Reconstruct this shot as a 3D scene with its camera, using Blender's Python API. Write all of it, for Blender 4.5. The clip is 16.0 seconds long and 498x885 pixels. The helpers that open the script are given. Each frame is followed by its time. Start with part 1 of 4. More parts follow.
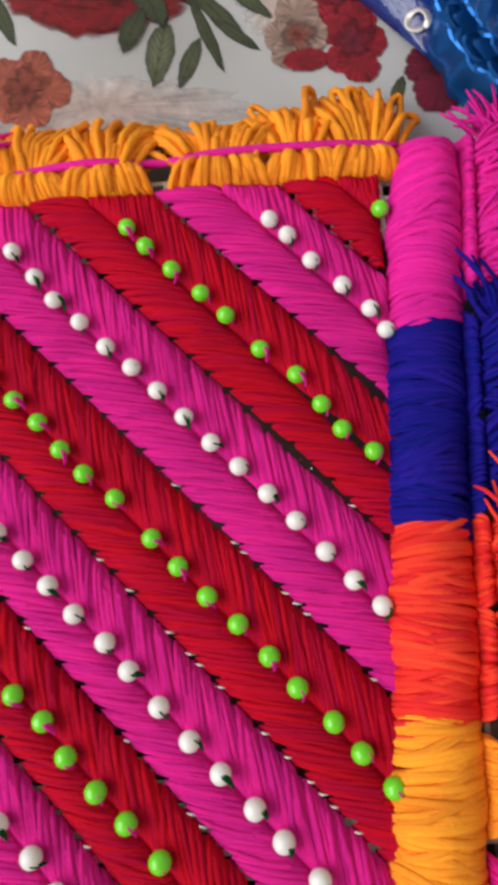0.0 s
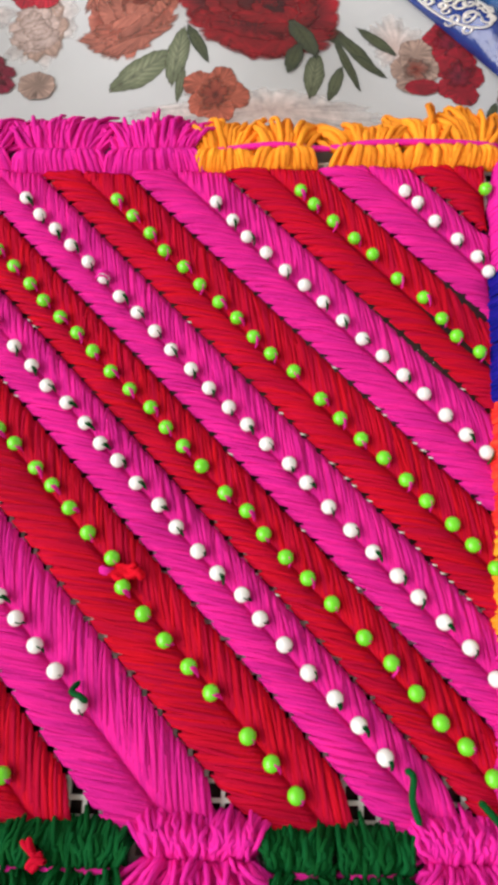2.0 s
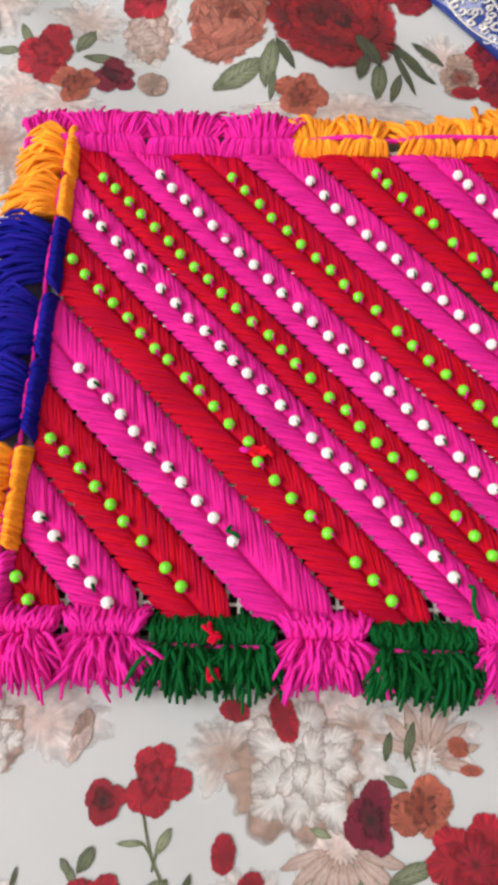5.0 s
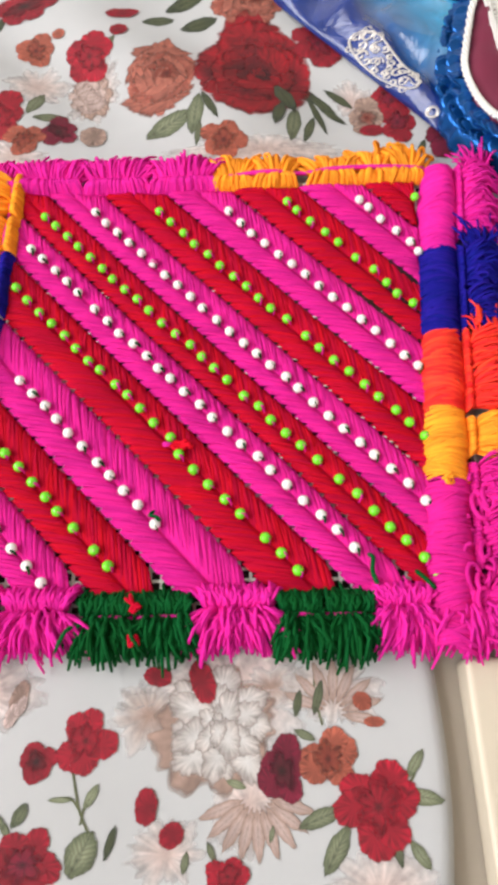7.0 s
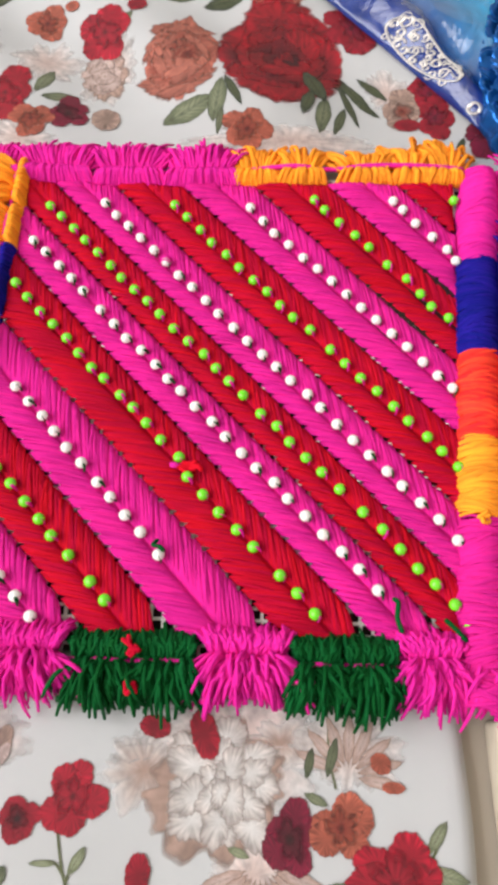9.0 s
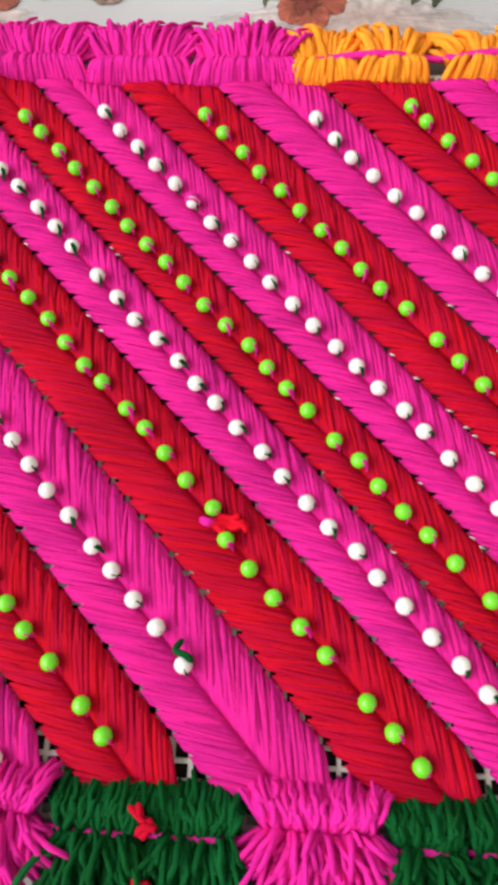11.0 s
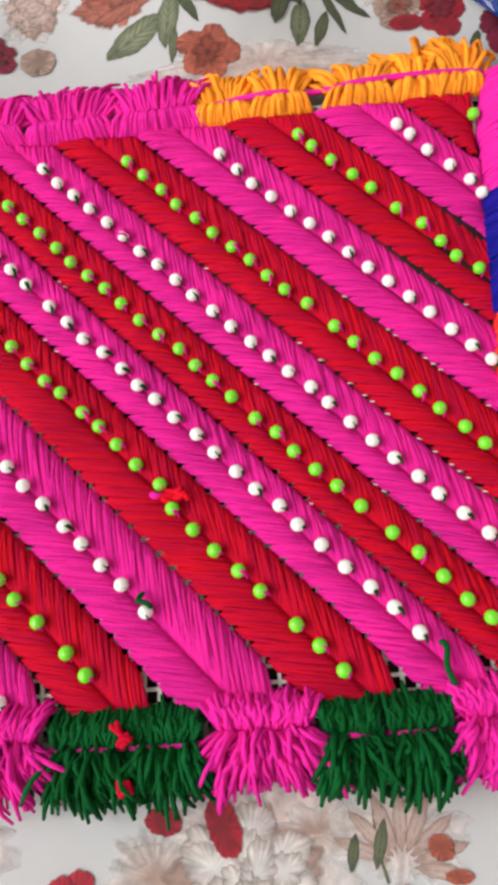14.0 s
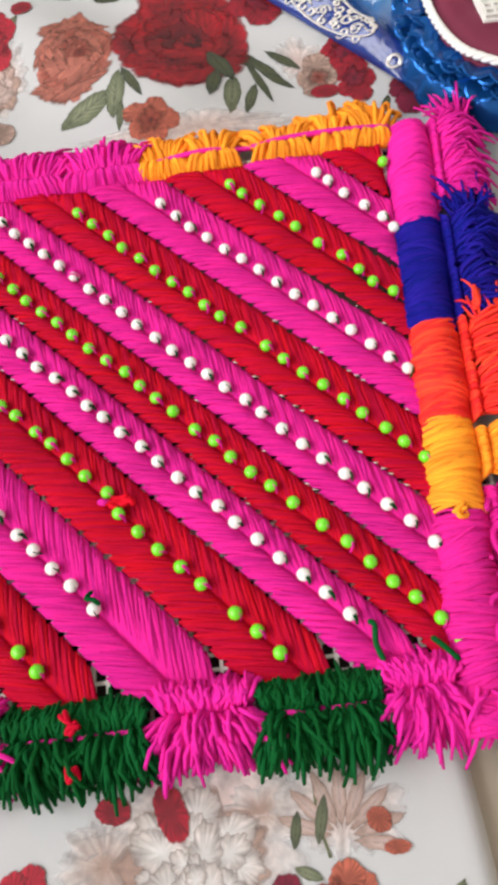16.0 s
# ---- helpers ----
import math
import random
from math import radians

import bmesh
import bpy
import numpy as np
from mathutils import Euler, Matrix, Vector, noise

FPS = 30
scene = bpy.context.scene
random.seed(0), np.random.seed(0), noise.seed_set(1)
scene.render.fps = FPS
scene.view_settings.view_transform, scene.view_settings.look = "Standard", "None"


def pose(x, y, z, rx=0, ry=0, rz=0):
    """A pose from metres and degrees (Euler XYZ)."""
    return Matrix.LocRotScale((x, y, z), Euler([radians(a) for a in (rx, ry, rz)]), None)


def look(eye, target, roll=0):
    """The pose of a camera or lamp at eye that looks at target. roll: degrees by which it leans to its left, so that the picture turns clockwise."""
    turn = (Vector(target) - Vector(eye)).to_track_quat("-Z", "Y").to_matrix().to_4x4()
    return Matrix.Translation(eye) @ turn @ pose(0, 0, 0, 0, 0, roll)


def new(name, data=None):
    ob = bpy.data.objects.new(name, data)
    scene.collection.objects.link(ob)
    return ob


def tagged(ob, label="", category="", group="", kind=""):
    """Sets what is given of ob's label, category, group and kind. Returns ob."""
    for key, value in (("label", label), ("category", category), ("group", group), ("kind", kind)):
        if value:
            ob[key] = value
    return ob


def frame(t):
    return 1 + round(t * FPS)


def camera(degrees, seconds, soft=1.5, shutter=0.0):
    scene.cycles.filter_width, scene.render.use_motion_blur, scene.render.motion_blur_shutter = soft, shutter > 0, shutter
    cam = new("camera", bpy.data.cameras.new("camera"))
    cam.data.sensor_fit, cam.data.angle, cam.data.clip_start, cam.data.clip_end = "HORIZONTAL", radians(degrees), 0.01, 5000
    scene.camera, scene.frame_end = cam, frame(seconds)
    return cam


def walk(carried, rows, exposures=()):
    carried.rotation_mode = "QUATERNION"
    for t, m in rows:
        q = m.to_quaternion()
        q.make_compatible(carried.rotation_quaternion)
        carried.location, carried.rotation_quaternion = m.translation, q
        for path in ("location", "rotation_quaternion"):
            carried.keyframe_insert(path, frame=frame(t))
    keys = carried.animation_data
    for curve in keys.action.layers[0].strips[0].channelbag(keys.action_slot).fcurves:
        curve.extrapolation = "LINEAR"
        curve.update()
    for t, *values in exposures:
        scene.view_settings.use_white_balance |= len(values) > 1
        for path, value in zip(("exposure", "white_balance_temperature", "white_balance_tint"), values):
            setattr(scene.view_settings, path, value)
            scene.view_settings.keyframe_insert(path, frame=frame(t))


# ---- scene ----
cam = camera(42.05, 16.0, soft=4.5, shutter=0.4)
PATH = [
    (0, (0.06015, -0.02687, 0.14900), (0.05598, 0.06785, -0.13563), -5.53),
    (0.3, (0.05205, -0.02906, 0.15362), (0.04916, 0.06957, -0.12968), -4.13),
    (0.5, (0.04880, -0.03468, 0.15616), (0.04732, 0.06292, -0.12751), -3.47),
    (1, (0.03058, -0.05926, 0.16739), (0.02629, 0.03985, -0.11574), -2.55),
    (1.5, (0.01907, -0.07829, 0.17715), (0.01294, 0.02847, -0.10314), -1.97),
    (2, (0.01747, -0.08866, 0.18754), (0.01213, 0.02449, -0.09026), -1.72),
    (2.5, (0.00820, -0.08983, 0.18888), (0.01363, 0.01476, -0.09225), 1.70),
    (3, (-0.00812, -0.10504, 0.18102), (-0.01053, -0.00428, -0.10153), -3.30),
    (5.3, (-0.02356, -0.14655, 0.24120), (-0.02307, -0.03280, -0.03640), 1.97),
    (5.5, (-0.01938, -0.15137, 0.24357), (-0.01924, -0.03438, -0.03268), 1.17),
    (6, (0.00081, -0.16165, 0.25212), (0.00028, -0.03551, -0.02007), -1.90),
    (6.5, (0.01001, -0.16818, 0.25321), (0.00509, -0.04202, -0.01891), -4.02),
    (7, (0.01199, -0.17125, 0.25161), (0.00911, -0.04091, -0.01857), -2.23),
    (7.5, (0.00159, -0.17222, 0.25379), (-0.00393, -0.03853, -0.01473), -0.74),
    (8, (-0.00172, -0.16912, 0.24958), (-0.00754, -0.03591, -0.01916), 0.29),
    (8.2, (0.00006, -0.16665, 0.24909), (-0.00436, -0.03323, -0.01958), 0.34),
    (10.3, (0.00688, -0.09586, 0.18578), (0.00518, -0.00055, -0.09868), 0.13),
    (10.5, (0.00279, -0.08840, 0.17842), (0.00029, 0.00353, -0.10714), -0.28),
    (11, (-0.00869, -0.08677, 0.17106), (-0.01982, 0.00734, -0.11359), -4.30),
    (11.5, (-0.01463, -0.09975, 0.17971), (-0.00769, 0.00459, -0.10147), 4.56),
    (12, (-0.01042, -0.11395, 0.19888), (-0.00636, -0.00154, -0.07922), 0.22),
    (12.5, (-0.00624, -0.12635, 0.20791), (0.00400, -0.01108, -0.06885), 2.30),
    (13, (-0.00873, -0.12124, 0.20532), (-0.00155, -0.01276, -0.07429), 0.13),
    (13.5, (0.00227, -0.11573, 0.20165), (0.00546, -0.00868, -0.07859), -4.10),
    (14, (0.01456, -0.10766, 0.20009), (0.00042, -0.00729, -0.08228), -12.09),
    (14.5, (-0.00576, -0.12403, 0.19701), (0.01727, -0.00318, -0.07662), 8.87),
    (14.8, (0.00084, -0.13426, 0.20229), (0.03214, -0.00421, -0.06626), 9.72),
    (15, (0.00149, -0.13890, 0.20421), (0.03048, -0.00140, -0.06085), 7.05),
    (15.5, (0.02819, -0.13474, 0.20826), (0.02911, -0.00556, -0.06250), -6.80),
    (16, (0.02866, -0.13396, 0.20785), (0.02429, -0.00503, -0.06300), -8.94),
]
walk(cam, [(t, look(eye, target, roll)) for t, eye, target, roll in PATH],
     [(0, -0.56), (0.5, -0.36), (1, -0.19), (3, -0.17), (5.5, -0.08), (7, -0.01), (11, -0.08), (14, -0.13), (15, -0.12), (16, -0.05)])

# ---------- world, window light, exposure ----------
world = bpy.data.worlds.new("world")
scene.world = world
world.use_nodes = True
wn = world.node_tree
sky = wn.nodes.new("ShaderNodeTexSky")
sky.sky_type = 'NISHITA'
sky.sun_disc = False
sky.sun_elevation, sky.sun_rotation = radians(40), radians(250)
wn.nodes["Background"].inputs["Strength"].default_value = 0.1
wn.links.new(sky.outputs[0], wn.nodes["Background"].inputs[0])


def window_lamp(name, eye, target, w, h, power, tint):
    data = bpy.data.lights.new(name, "AREA")
    data.shape, data.size, data.size_y, data.energy, data.color = "RECTANGLE", w, h, power, tint
    ob = new(name, data)
    ob.matrix_world = look(eye, target)
    return ob


window_lamp("window_light", (-1.50, -0.30, 1.25), (0, -0.05, 0.10), 2.4, 1.4, 62, (1.0, 0.985, 0.975))

# ---------- materials ----------


def shader(name):
    m = bpy.data.materials.new(name)
    m.use_nodes = True
    t = m.node_tree
    return m, t, t.nodes["Principled BSDF"]


def node(t, kind, **values):
    n = t.nodes.new(kind)
    for key, value in values.items():
        n.inputs[key].default_value = value
    return n


def scaled(t, source, low, high):
    r = t.nodes.new("ShaderNodeMapRange")
    r.inputs["To Min"].default_value, r.inputs["To Max"].default_value = low, high
    t.links.new(source, r.inputs["Value"])
    return r.outputs[0]


def tinted(t, colour, factor):
    """colour times a grey factor."""
    mul = t.nodes.new("ShaderNodeVectorMath")
    mul.operation = "SCALE"
    if isinstance(colour, tuple):
        mul.inputs[0].default_value = colour
    else:
        t.links.new(colour, mul.inputs[0])
    t.links.new(factor, mul.inputs["Scale"])
    return mul.outputs[0]


def yarn_material(name, colour, rough=0.75, sheen=0.02, ply=1.0):
    """Spun acrylic yarn: plies twisted round each other, strand to strand variation, faint fuzz."""
    m, t, p = shader(name)
    geo = t.nodes.new("ShaderNodeNewGeometry")
    co = t.nodes.new("ShaderNodeTexCoord")
    fine = node(t, "ShaderNodeTexNoise", Scale=900.0, Detail=3.0)
    t.links.new(co.outputs["Object"], fine.inputs["Vector"])
    wide = node(t, "ShaderNodeTexNoise", Scale=55.0, Detail=2.0)
    t.links.new(co.outputs["Object"], wide.inputs["Vector"])
    strand = scaled(t, geo.outputs["Random Per Island"], 0.84, 1.10)
    patch = scaled(t, wide.outputs["Fac"], 0.75, 1.25)
    mul = t.nodes.new("ShaderNodeMath")
    mul.operation = "MULTIPLY"
    t.links.new(strand, mul.inputs[0])
    t.links.new(patch, mul.inputs[1])
    hue = node(t, "ShaderNodeHueSaturation", Color=(*colour, 1))
    t.links.new(scaled(t, geo.outputs["Random Per Island"], 0.494, 0.503), hue.inputs["Hue"])
    lay = t.nodes.new("ShaderNodeMapping")
    lay.inputs["Scale"].default_value = (320.0, 7.0, 1.0)
    t.links.new(co.outputs["UV"], lay.inputs["Vector"])
    fibre = node(t, "ShaderNodeTexNoise", Scale=1.0, Detail=4.0, Roughness=0.7, Distortion=0.6)
    t.links.new(lay.outputs[0], fibre.inputs["Vector"])
    t.links.new(tinted(t, tinted(t, hue.outputs[0], mul.outputs[0]), scaled(t, fibre.outputs["Fac"], 0.82, 1.22)), p.inputs["Base Color"])
    bump3 = node(t, "ShaderNodeBump", Strength=0.5, Distance=0.00035)
    t.links.new(fibre.outputs["Fac"], bump3.inputs["Height"])
    wave = node(t, "ShaderNodeTexWave", Scale=1.0, Distortion=1.2, Detail=1.0)
    wave.bands_direction = "DIAGONAL"
    uv = t.nodes.new("ShaderNodeMapping")
    uv.inputs["Scale"].default_value = (420.0, 1.0, 1.0)
    t.links.new(co.outputs["UV"], uv.inputs["Vector"])
    t.links.new(uv.outputs[0], wave.inputs["Vector"])
    bump = node(t, "ShaderNodeBump", Strength=0.16 * ply, Distance=0.0002)
    t.links.new(wave.outputs["Fac"], bump.inputs["Height"])
    t.links.new(bump3.outputs[0], bump.inputs["Normal"])
    bump2 = node(t, "ShaderNodeBump", Strength=0.5, Distance=0.0003)
    t.links.new(fine.outputs["Fac"], bump2.inputs["Height"])
    t.links.new(bump.outputs[0], bump2.inputs["Normal"])
    t.links.new(bump2.outputs[0], p.inputs["Normal"])
    p.inputs["Roughness"].default_value = rough
    p.inputs["Sheen Weight"].default_value = sheen
    p.inputs["Sheen Tint"].default_value = (*colour, 1)
    p.inputs["Specular IOR Level"].default_value = 0.05
    return m


def plain_material(name, colour, rough=0.5, metal=0.0, grain=200.0, depth=0.0002, vary=0.12, strength=0.3, coat=0.0):
    m, t, p = shader(name)
    co = t.nodes.new("ShaderNodeTexCoord")
    fine = node(t, "ShaderNodeTexNoise", Scale=grain, Detail=4.0)
    wide = node(t, "ShaderNodeTexNoise", Scale=grain / 14, Detail=2.0)
    for n in (fine, wide):
        t.links.new(co.outputs["Object"], n.inputs["Vector"])
    t.links.new(tinted(t, colour, scaled(t, wide.outputs["Fac"], 1 - vary * 2, 1 + vary * 2)), p.inputs["Base Color"])
    bump = node(t, "ShaderNodeBump", Strength=strength, Distance=depth)
    t.links.new(fine.outputs["Fac"], bump.inputs["Height"])
    t.links.new(bump.outputs[0], p.inputs["Normal"])
    p.inputs["Roughness"].default_value, p.inputs["Metallic"].default_value = rough, metal
    p.inputs["Coat Weight"].default_value = coat
    return m


def print_material(name):
    """Dye printed on woven cotton: colour from the mesh, watery unevenness and the weave over it."""
    m, t, p = shader(name)
    co = t.nodes.new("ShaderNodeTexCoord")
    col = t.nodes.new("ShaderNodeVertexColor")
    col.layer_name = "dye"
    wash = node(t, "ShaderNodeTexNoise", Scale=170.0, Detail=5.0, Roughness=0.65)
    t.links.new(co.outputs["Object"], wash.inputs["Vector"])
    pool = node(t, "ShaderNodeTexNoise", Scale=75.0, Detail=3.0, Distortion=1.0)
    t.links.new(co.outputs["Object"], pool.inputs["Vector"])
    both = t.nodes.new("ShaderNodeMath")
    both.operation = "MULTIPLY"
    t.links.new(scaled(t, wash.outputs["Fac"], 0.72, 1.28), both.inputs[0])
    t.links.new(scaled(t, pool.outputs["Fac"], 0.7, 1.3), both.inputs[1])
    t.links.new(tinted(t, col.outputs[0], both.outputs[0]), p.inputs["Base Color"])
    soft = node(t, "ShaderNodeTexNoise", Scale=260.0, Detail=4.0)
    t.links.new(co.outputs["Object"], soft.inputs["Vector"])
    sum_ = t.nodes.new("ShaderNodeMath")
    sum_.operation, sum_.use_clamp = "MULTIPLY_ADD", True
    t.links.new(scaled(t, soft.outputs["Fac"], -0.6, 0.6), sum_.inputs[0])
    sum_.inputs[1].default_value = 1.0
    t.links.new(col.outputs["Alpha"], sum_.inputs[2])
    t.links.new(sum_.outputs[0], p.inputs["Alpha"])
    weave(t, p, co)
    p.inputs["Roughness"].default_value = 0.75
    return m


def weave(t, p, co):
    a = node(t, "ShaderNodeTexWave", Scale=520.0, Distortion=0.6)
    a.bands_direction = "X"
    b = node(t, "ShaderNodeTexWave", Scale=520.0, Distortion=0.6)
    b.bands_direction = "Y"
    add = t.nodes.new("ShaderNodeMath")
    for n, i in ((a, 0), (b, 1)):
        t.links.new(co.outputs["Object"], n.inputs["Vector"])
        t.links.new(n.outputs["Fac"], add.inputs[i])
    bump = node(t, "ShaderNodeBump", Strength=0.05, Distance=0.0001)
    t.links.new(add.outputs[0], bump.inputs["Height"])
    t.links.new(bump.outputs[0], p.inputs["Normal"])


def cloth_material(name, colour, vary=0.05):
    m, t, p = shader(name)
    co = t.nodes.new("ShaderNodeTexCoord")
    wash = node(t, "ShaderNodeTexNoise", Scale=16.0, Detail=3.0)
    t.links.new(co.outputs["Object"], wash.inputs["Vector"])
    t.links.new(tinted(t, colour, scaled(t, wash.outputs["Fac"], 1 - 2 * vary, 1 + 2 * vary)), p.inputs["Base Color"])
    weave(t, p, co)
    p.inputs["Roughness"].default_value = 0.8
    return m


MAGENTA = (0.70, 0.018, 0.265)
RED = (0.50, 0.0042, 0.024)
M_magenta = yarn_material("magenta_yarn", MAGENTA)
M_red = yarn_material("red_yarn", RED)
M_pink = yarn_material("hot_pink_yarn", (0.80, 0.022, 0.34))
M_orange = yarn_material("orange_yarn", (1.0, 0.355, 0.030))
M_blue = yarn_material("royal_blue_yarn", (0.016, 0.010, 0.25))
M_vermilion = yarn_material("vermilion_yarn", (0.92, 0.055, 0.032))
M_bright = yarn_material("bright_red_yarn", (0.72, 0.006, 0.020))
M_green = yarn_material("dark_green_yarn", (0.004, 0.085, 0.020))
M_canvas = plain_material("white_plastic_canvas", (0.74, 0.72, 0.68), 0.4, grain=600.0)
M_white_bead = plain_material("white_glazed_bead", (0.86, 0.85, 0.83), 0.22, grain=900.0, depth=0.00005, vary=0.02, coat=0.4)
M_green_bead = plain_material("lime_glazed_bead", (0.17, 0.74, 0.02), 0.22, grain=900.0, depth=0.00005, vary=0.05, coat=0.4)
M_cloth = cloth_material("white_cotton", (0.490, 0.492, 0.500))
M_under = cloth_material("beige_cotton", (0.50, 0.44, 0.37))
M_dye = print_material("printed_dye")

# ---------- mesh helpers ----------


def mesh_object(name, verts, faces, material, parent=None, label="", smooth=True):
    me = bpy.data.meshes.new(name)
    me.from_pydata(verts, [], faces)
    me.materials.append(material)
    if smooth:
        me.polygons.foreach_set("use_smooth", [True] * len(me.polygons))
    ob = new(name, me)
    ob.parent = parent
    return tagged(ob, label)


def part(name, bm, material, parent, label="", smooth=True):
    me = bpy.data.meshes.new(name)
    bm.to_mesh(me)
    bm.free()
    me.materials.append(material)
    if smooth:
        me.polygons.foreach_set("use_smooth", [True] * len(me.polygons))
    ob = new(name, me)
    ob.parent = parent
    return tagged(ob, label)


def tubes(name, paths, radius, material, parent=None, label="", sides=6, ends=0.55, flat=1.0):
    """Round strands along the paths, as one mesh, with lengths in u and turns in v."""
    verts, faces, uvs = [], [], []
    ring = np.linspace(0, 2 * np.pi, sides, endpoint=False)
    for k, path in enumerate(paths):
        path = np.asarray(path, float)
        n = len(path)
        r = radius[k] if isinstance(radius, (list, np.ndarray)) else radius
        tan = np.gradient(path, axis=0)
        tan /= np.linalg.norm(tan, axis=1)[:, None] + 1e-12
        side = np.cross(tan, (0.03, 0.05, 1.0))
        side /= np.linalg.norm(side, axis=1)[:, None] + 1e-12
        up = np.cross(side, tan)
        rad = np.full(n, r)
        rad[0] *= ends
        rad[-1] *= ends
        run = np.r_[0, np.cumsum(np.linalg.norm(np.diff(path, axis=0), axis=1))] + k * 0.0137
        base = len(verts)
        pts = path[:, None] + rad[:, None, None] * (np.cos(ring)[None, :, None] * side[:, None] + flat * np.sin(ring)[None, :, None] * up[:, None])
        verts.extend(pts.reshape(-1, 3).tolist())
        at = base + np.arange(n - 1)[:, None] * sides
        j0, j1 = np.arange(sides)[None], (np.arange(sides)[None] + 1) % sides
        faces.extend(np.stack([at + j0, at + j1, at + j1 + sides, at + j0 + sides], -1).reshape(-1, 4).tolist())
        u0, u1 = np.broadcast_to(run[:-1, None], (n - 1, sides)), np.broadcast_to(run[1:, None], (n - 1, sides))
        v0 = np.broadcast_to(j0 / sides, (n - 1, sides))
        v1 = v0 + 1 / sides
        uvs.append(np.stack([u0, v0, u0, v1, u1, v1, u1, v0], -1).reshape(-1, 2))
        for start, way in ((base, -1), (base + (n - 1) * sides, 1)):
            faces.append(tuple(range(start, start + sides))[::way])
            uvs.append(np.tile((run[0], 0.5), (sides, 1)))
    ob = mesh_object(name, verts, faces, material, parent, label)
    layer = ob.data.uv_layers.new(name="UVMap")
    layer.data.foreach_set("uv", np.concatenate(uvs).astype(np.float32).ravel())
    return ob


def bent(points, n):
    """A smooth curve of n points through the given ones."""
    p = np.asarray(points, float)
    s = np.linspace(0, len(p) - 1, n)
    i = np.minimum(s.astype(int), len(p) - 2)
    f = (s - i)[:, None]
    p0, p1, p2, p3 = p[np.maximum(i - 1, 0)], p[i], p[i + 1], p[np.minimum(i + 2, len(p) - 1)]
    return 0.5 * (2 * p1 + (p2 - p0) * f + (2 * p0 - 5 * p1 + 4 * p2 - p3) * f * f + (3 * p1 - p0 - 3 * p2 + p3) * f ** 3)


rng = np.random.default_rng(7)

# ---------- the room that closes the place ----------
R, FLOOR, CEIL, THICK = 1.6, -0.5, 2.0, 0.12


def box(name, lo, hi, material, parent=None, label="", bevel=0.0):
    bm = bmesh.new()
    bmesh.ops.create_cube(bm, size=1.0)
    for v in bm.verts:
        v.co = Vector([(lo[i] + hi[i]) / 2 + v.co[i] * (hi[i] - lo[i]) for i in range(3)])
    if bevel:
        bmesh.ops.bevel(bm, geom=list(bm.edges), offset=bevel, segments=3, affect="EDGES", profile=0.5)
    return part(name, bm, material, parent, label, smooth=False)


M_wall = plain_material("cream_wall_paint", (0.74, 0.72, 0.68), 0.8, grain=60.0, depth=0.0006, vary=0.03)
M_floor = plain_material("grey_terrazzo", (0.34, 0.31, 0.28), 0.5, grain=90.0, vary=0.1)
for name, lo, hi in (("wall_north", (-R, R, FLOOR), (R, R + THICK, CEIL)), ("wall_south", (-R, -R - THICK, FLOOR), (R, -R, CEIL)),
                     ("wall_east", (R, -R - THICK, FLOOR), (R + THICK, R + THICK, CEIL))):
    tagged(box(name, lo, hi, M_wall), "plain cream painted wall closing the room", "wall", kind="structure")
wall_west = tagged(new("wall_west"), "cream painted wall with a window opening", "wall", kind="structure")
for lo, hi in (((-R - THICK, -R - THICK, FLOOR), (-R, -1.52, CEIL)), ((-R - THICK, 0.92, FLOOR), (-R, R + THICK, CEIL)),
               ((-R - THICK, -1.52, FLOOR), (-R, 0.92, 0.55)), ((-R - THICK, -1.52, 1.92), (-R, 0.92, CEIL))):
    box("wall_panel", lo, hi, M_wall, wall_west)
tagged(box("ceiling", (-R - THICK, -R - THICK, CEIL), (R + THICK, R + THICK, CEIL + 0.1), M_wall), "plain white painted ceiling", "ceiling", kind="structure")
tagged(box("floor", (-R - THICK, -R - THICK, FLOOR - 0.1), (R + THICK, R + THICK, FLOOR), M_floor), "grey stone floor of the room", "floor", kind="structure")

# ---------- the printed cloth ----------


def sag(x, y):
    """Height of the spread cloth: flat under the mat, soft waves beyond it."""
    away = max(0.0, y - 0.10) + max(0.0, -0.15 - y) + max(0.0, abs(x) - 0.13)
    f = min(1.0, away / 0.05)
    far = min(1.0, max(0.0, y - 0.105) / 0.05)
    return far * 0.0035 * math.sin(52 * x + 20 * y + 1.5 * math.sin(30 * y)) + f * (0.0022 * math.sin(31 * x + 9 * y) + 0.0018 * math.sin(47 * y - 14 * x + 1.0)) - 0.001


def edge_x(y):
    return 0.0778 - 1.1 * min(0.0, y + 0.155) ** 2 + 0.0008 * math.sin(60 * y) if y < -0.118 else 0.6


bed = tagged(new("bed"), "low bed with a thick mattress under the floral cloth", "bed")
box("mattress", (-0.75, -0.75, -0.34), (0.75, 0.75, -0.0155), M_under, bed, "beige mattress", 0.02)
box("base", (-0.74, -0.74, FLOOR), (0.74, 0.74, -0.342), plain_material("dark_bed_wood", (0.12, 0.07, 0.04), 0.5), bed, "dark wooden base")

tablecloth = tagged(new("floral_cloth"), "white cotton cloth printed with red roses, brown blooms and green leaves", "cloth")


